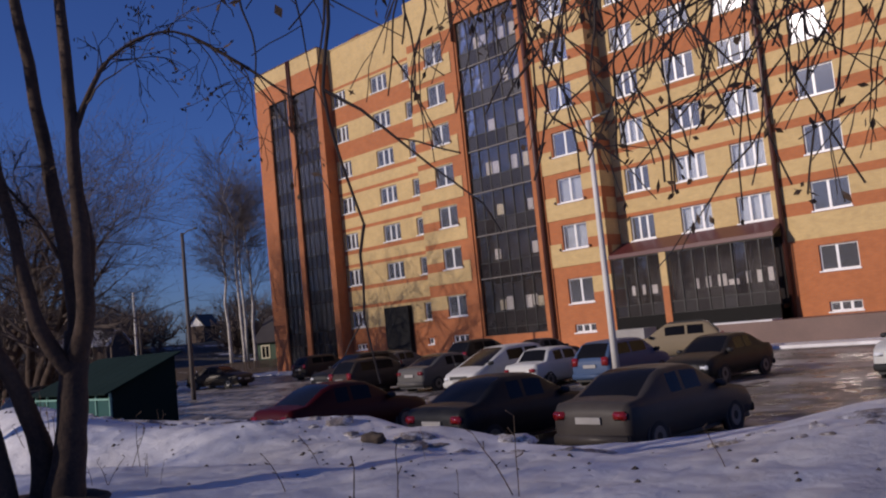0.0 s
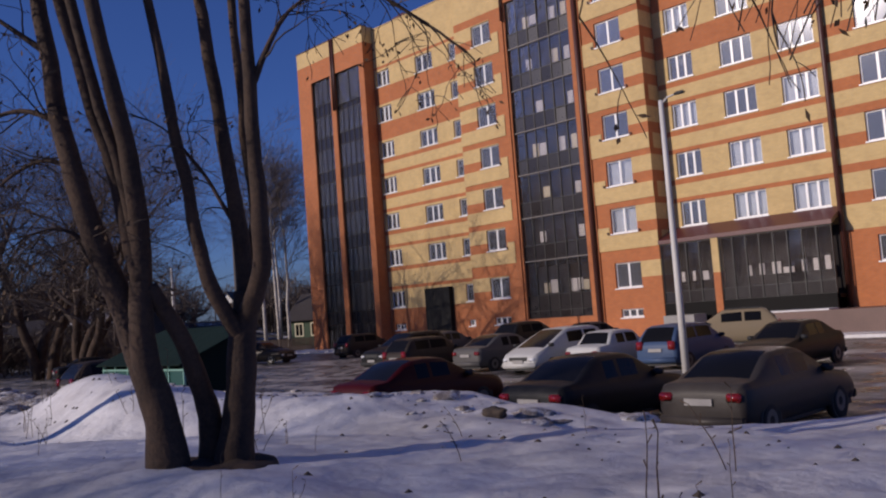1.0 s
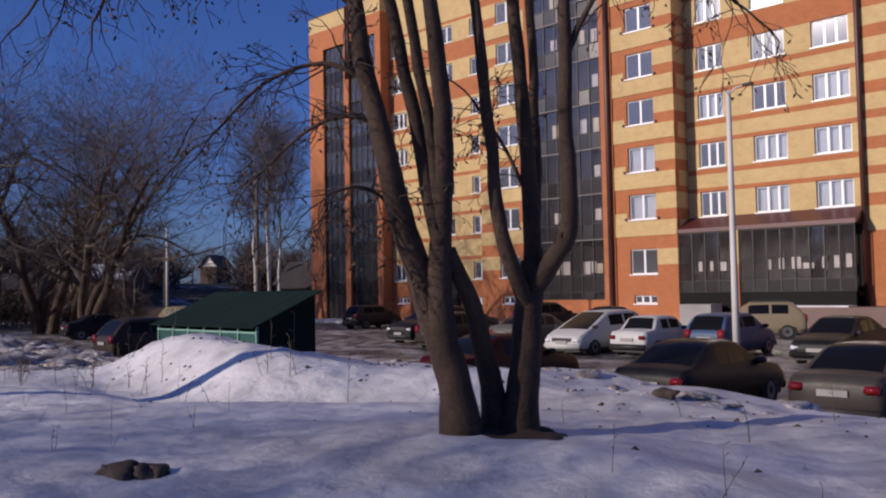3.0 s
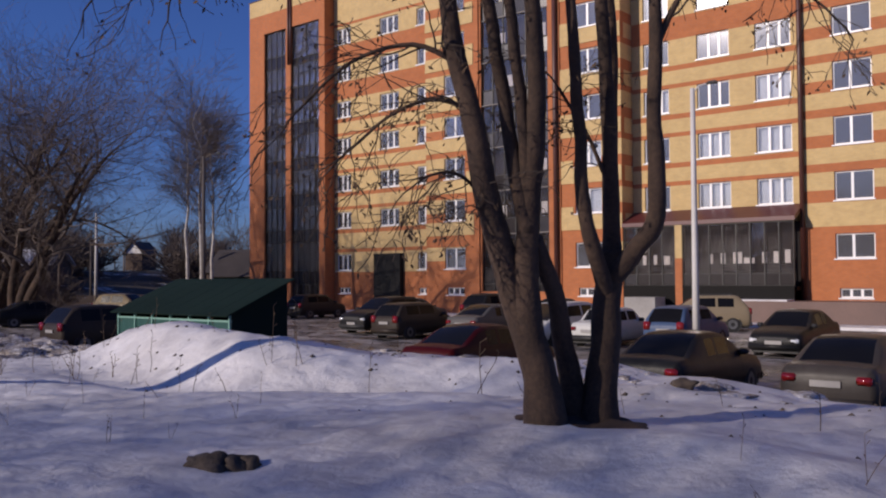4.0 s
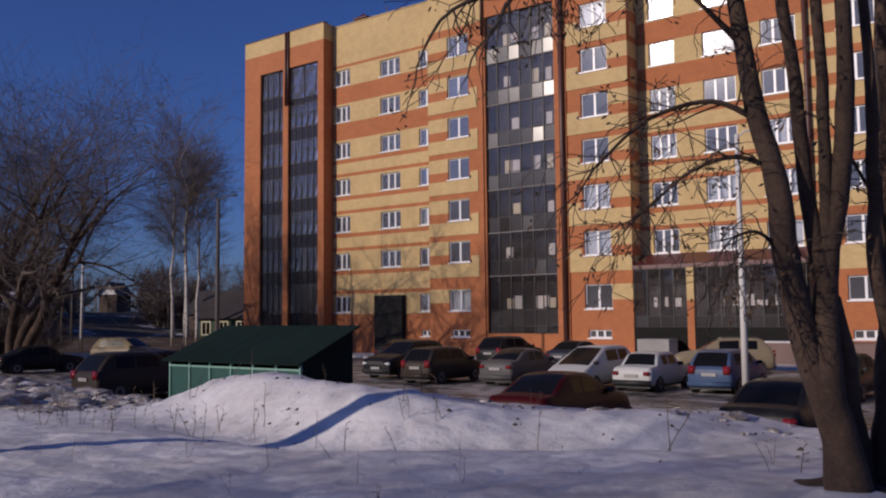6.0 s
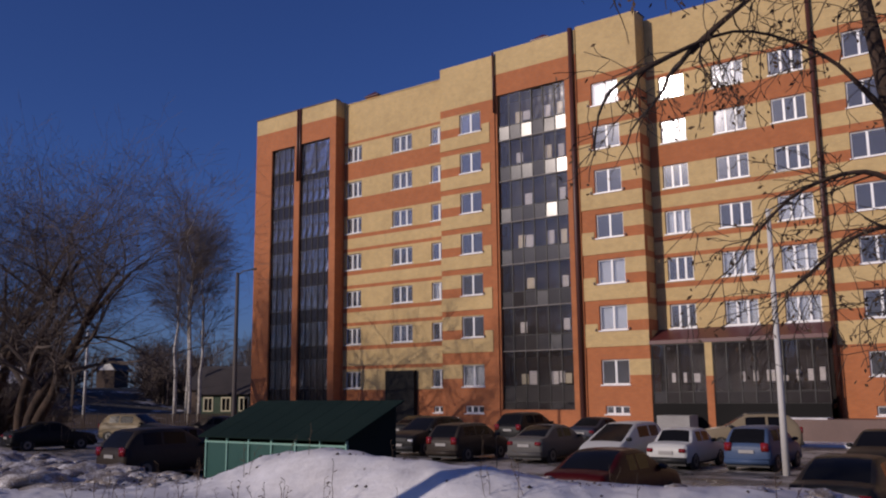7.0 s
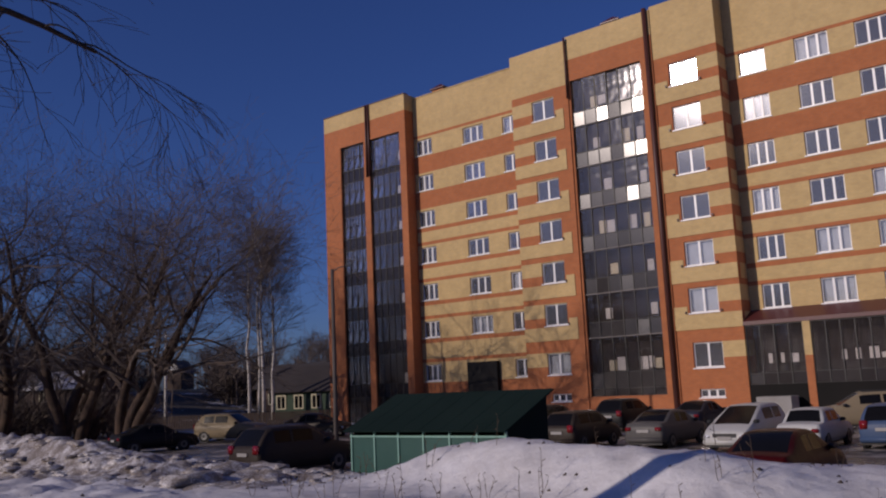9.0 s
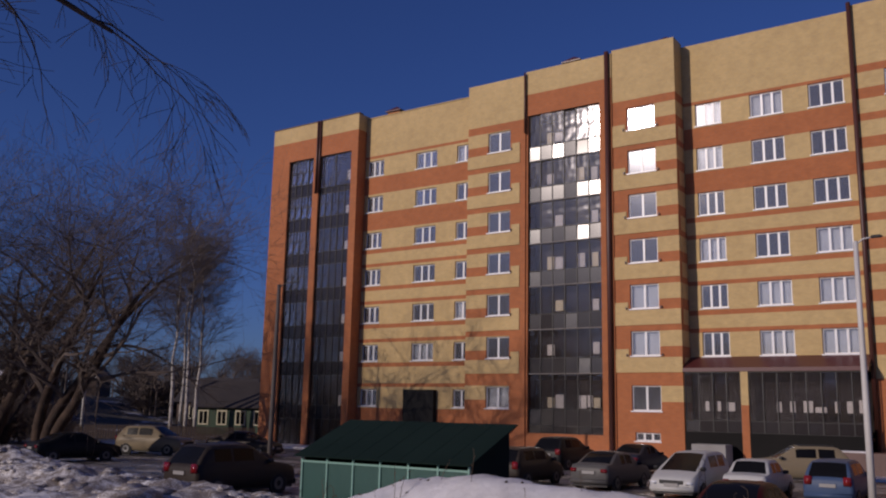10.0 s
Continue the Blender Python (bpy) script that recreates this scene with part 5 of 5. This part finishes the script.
for k in range(6):
    bm = bmesh.new()
    for _ in range(rng.randint(1, 2)):
        d = Vector((rng.gauss(0, 0.13), rng.gauss(0, 0.13), 1)).normalized()
        hgt = rng.uniform(0.25, 0.62)
        pts = [Vector((rng.gauss(0, 0.03), rng.gauss(0, 0.03), -0.05))]
        for _ in range(4):
            d = (d + Vector((rng.gauss(0, 0.12), rng.gauss(0, 0.12), 0))).normalized()
            pts.append(pts[-1] + d * hgt / 4)
        tube(bm, pts, [0.006, 0.005, 0.005, 0.004, 0.003], 4)
        for p in pts[2:]:
            e = Vector((rng.gauss(0, 1), rng.gauss(0, 1), 0.8)).normalized() * rng.uniform(0.04, 0.10)
            tube(bm, [p, p + e], [0.003, 0.006], 4)
    weeds.append(mesh_of("dry_weed", bm, STALK))
for i in range(75):
    x, y = rng.uniform(17, 40), rng.choice((rng.uniform(-42.5, -38), rng.uniform(-40, -35.5)))
    if abs(x - 34) < 1.3 and abs(y + 40) < 1.1:
        continue
    ob = tagged(new("dry_weed", rng.choice(weeds)), "dry brown weed stalks standing in the snow", "weed", "weeds in the snow")
    ob.matrix_world = pose(x, y, ground_height(x, y) + 0.03, 0, 0, rng.uniform(0, 360)) @ Matrix.Scale(rng.uniform(0.6, 1.25) * (0.55 if y < -40 else 1.0), 4)

EARTH = surf("frozen_earth", (0.035, 0.026, 0.02), (0.10, 0.075, 0.058), big=3, fine=20, rough=0.95, relief=0.8, dist=0.02)


def lump_bm(r, seed, flat=0.6):
    bm = bmesh.new()
    bmesh.ops.create_icosphere(bm, subdivisions=3, radius=r)
    for v in bm.verts:
        k = 1 + 0.55 * noise.noise(v.co / r * 1.1 + Vector((seed * 3.1, 0, 0))) + 0.28 * noise.noise(v.co / r * 2.9 + Vector((0, seed * 1.7, 0)))
        v.co = Vector((v.co.x * k, v.co.y * k, v.co.z * k * flat))
    return bm


log = tagged(new("charred_log"), "dark charred log half sunk in the snow", "log")
for dx, dy, r, sd, fl in ((0.0, 0.0, 0.17, 1, 0.55), (0.14, 0.12, 0.12, 2, 0.7), (0.22, 0.2, 0.09, 3, 0.8), (-0.1, -0.08, 0.11, 4, 0.5)):
    ob = part("chunk", lump_bm(r, sd, fl), EARTH, log, smooth=True)
    ob.location = (32.68 + dx, -42.52 + dy, ground_height(32.68 + dx, -42.52 + dy) + r * 0.25)

clod = tagged(new("earth_clod", mesh_of("earth_clod", lump_bm(0.17, 9), EARTH, True)), "dark clod of frozen earth on the snow bank", "clod")
clod.location = (33.1, -34.65, ground_height(33.1, -34.65) + 0.05)
crumbs = bmesh.new()
for i in range(420):
    x, y = rng.uniform(9, 41), rng.gauss(-35.2, 1.9)
    if y > -32.9 or y < -43:
        continue
    z, r = ground_height(x, y), rng.uniform(0.012, 0.045) * (1.6 if x < 17 else 1)
    vs = [crumbs.verts.new((x + r * rng.uniform(0.6, 1.4) * a, y + r * rng.uniform(0.6, 1.4) * b, z + c * r)) for a, b, c in ((-1, -1, -0.4), (1, -1, -0.4), (1, 1, -0.4), (-1, 1, -0.4), (0.1, 0, 0.8))]
    for a, b in ((0, 1), (1, 2), (2, 3), (3, 0)):
        crumbs.faces.new((vs[a], vs[b], vs[4]))
tagged(new("earth_crumbs", mesh_of("earth_crumbs", crumbs, EARTH)), "scattered crumbs of earth and ice on the snow", "debris", kind="stuff")
lumps = bmesh.new()
for i in range(300):
    x, y = (rng.uniform(-6, 17), rng.uniform(-36.8, -32.4)) if i % 3 else (rng.uniform(22, 40), rng.gauss(-34.2, 0.5))
    r = min(0.5, rng.lognormvariate(-2.0, 0.6)) * (1.3 if i % 3 else 0.6)
    z = ground_height(x, y)
    b2 = lump_bm(r, i, 0.5)
    for f in b2.faces:
        f.smooth = True
    me = bpy.data.meshes.new("tmp")
    b2.transform(Matrix.Translation((x, y, z - r * 0.12)) @ Matrix.Rotation(rng.uniform(0, 6), 4, "Z") @ Matrix.Diagonal((rng.uniform(0.8, 1.7), 1, rng.uniform(0.6, 1), 1)))
    b2.to_mesh(me)
    b2.free()
    lumps.from_mesh(me)
    bpy.data.meshes.remove(me)
tagged(new("snow_lumps", mesh_of("snow_lumps", lumps, SNOW_DIRTY, True)), "broken lumps of ploughed snow along the bank", "snow", kind="stuff")
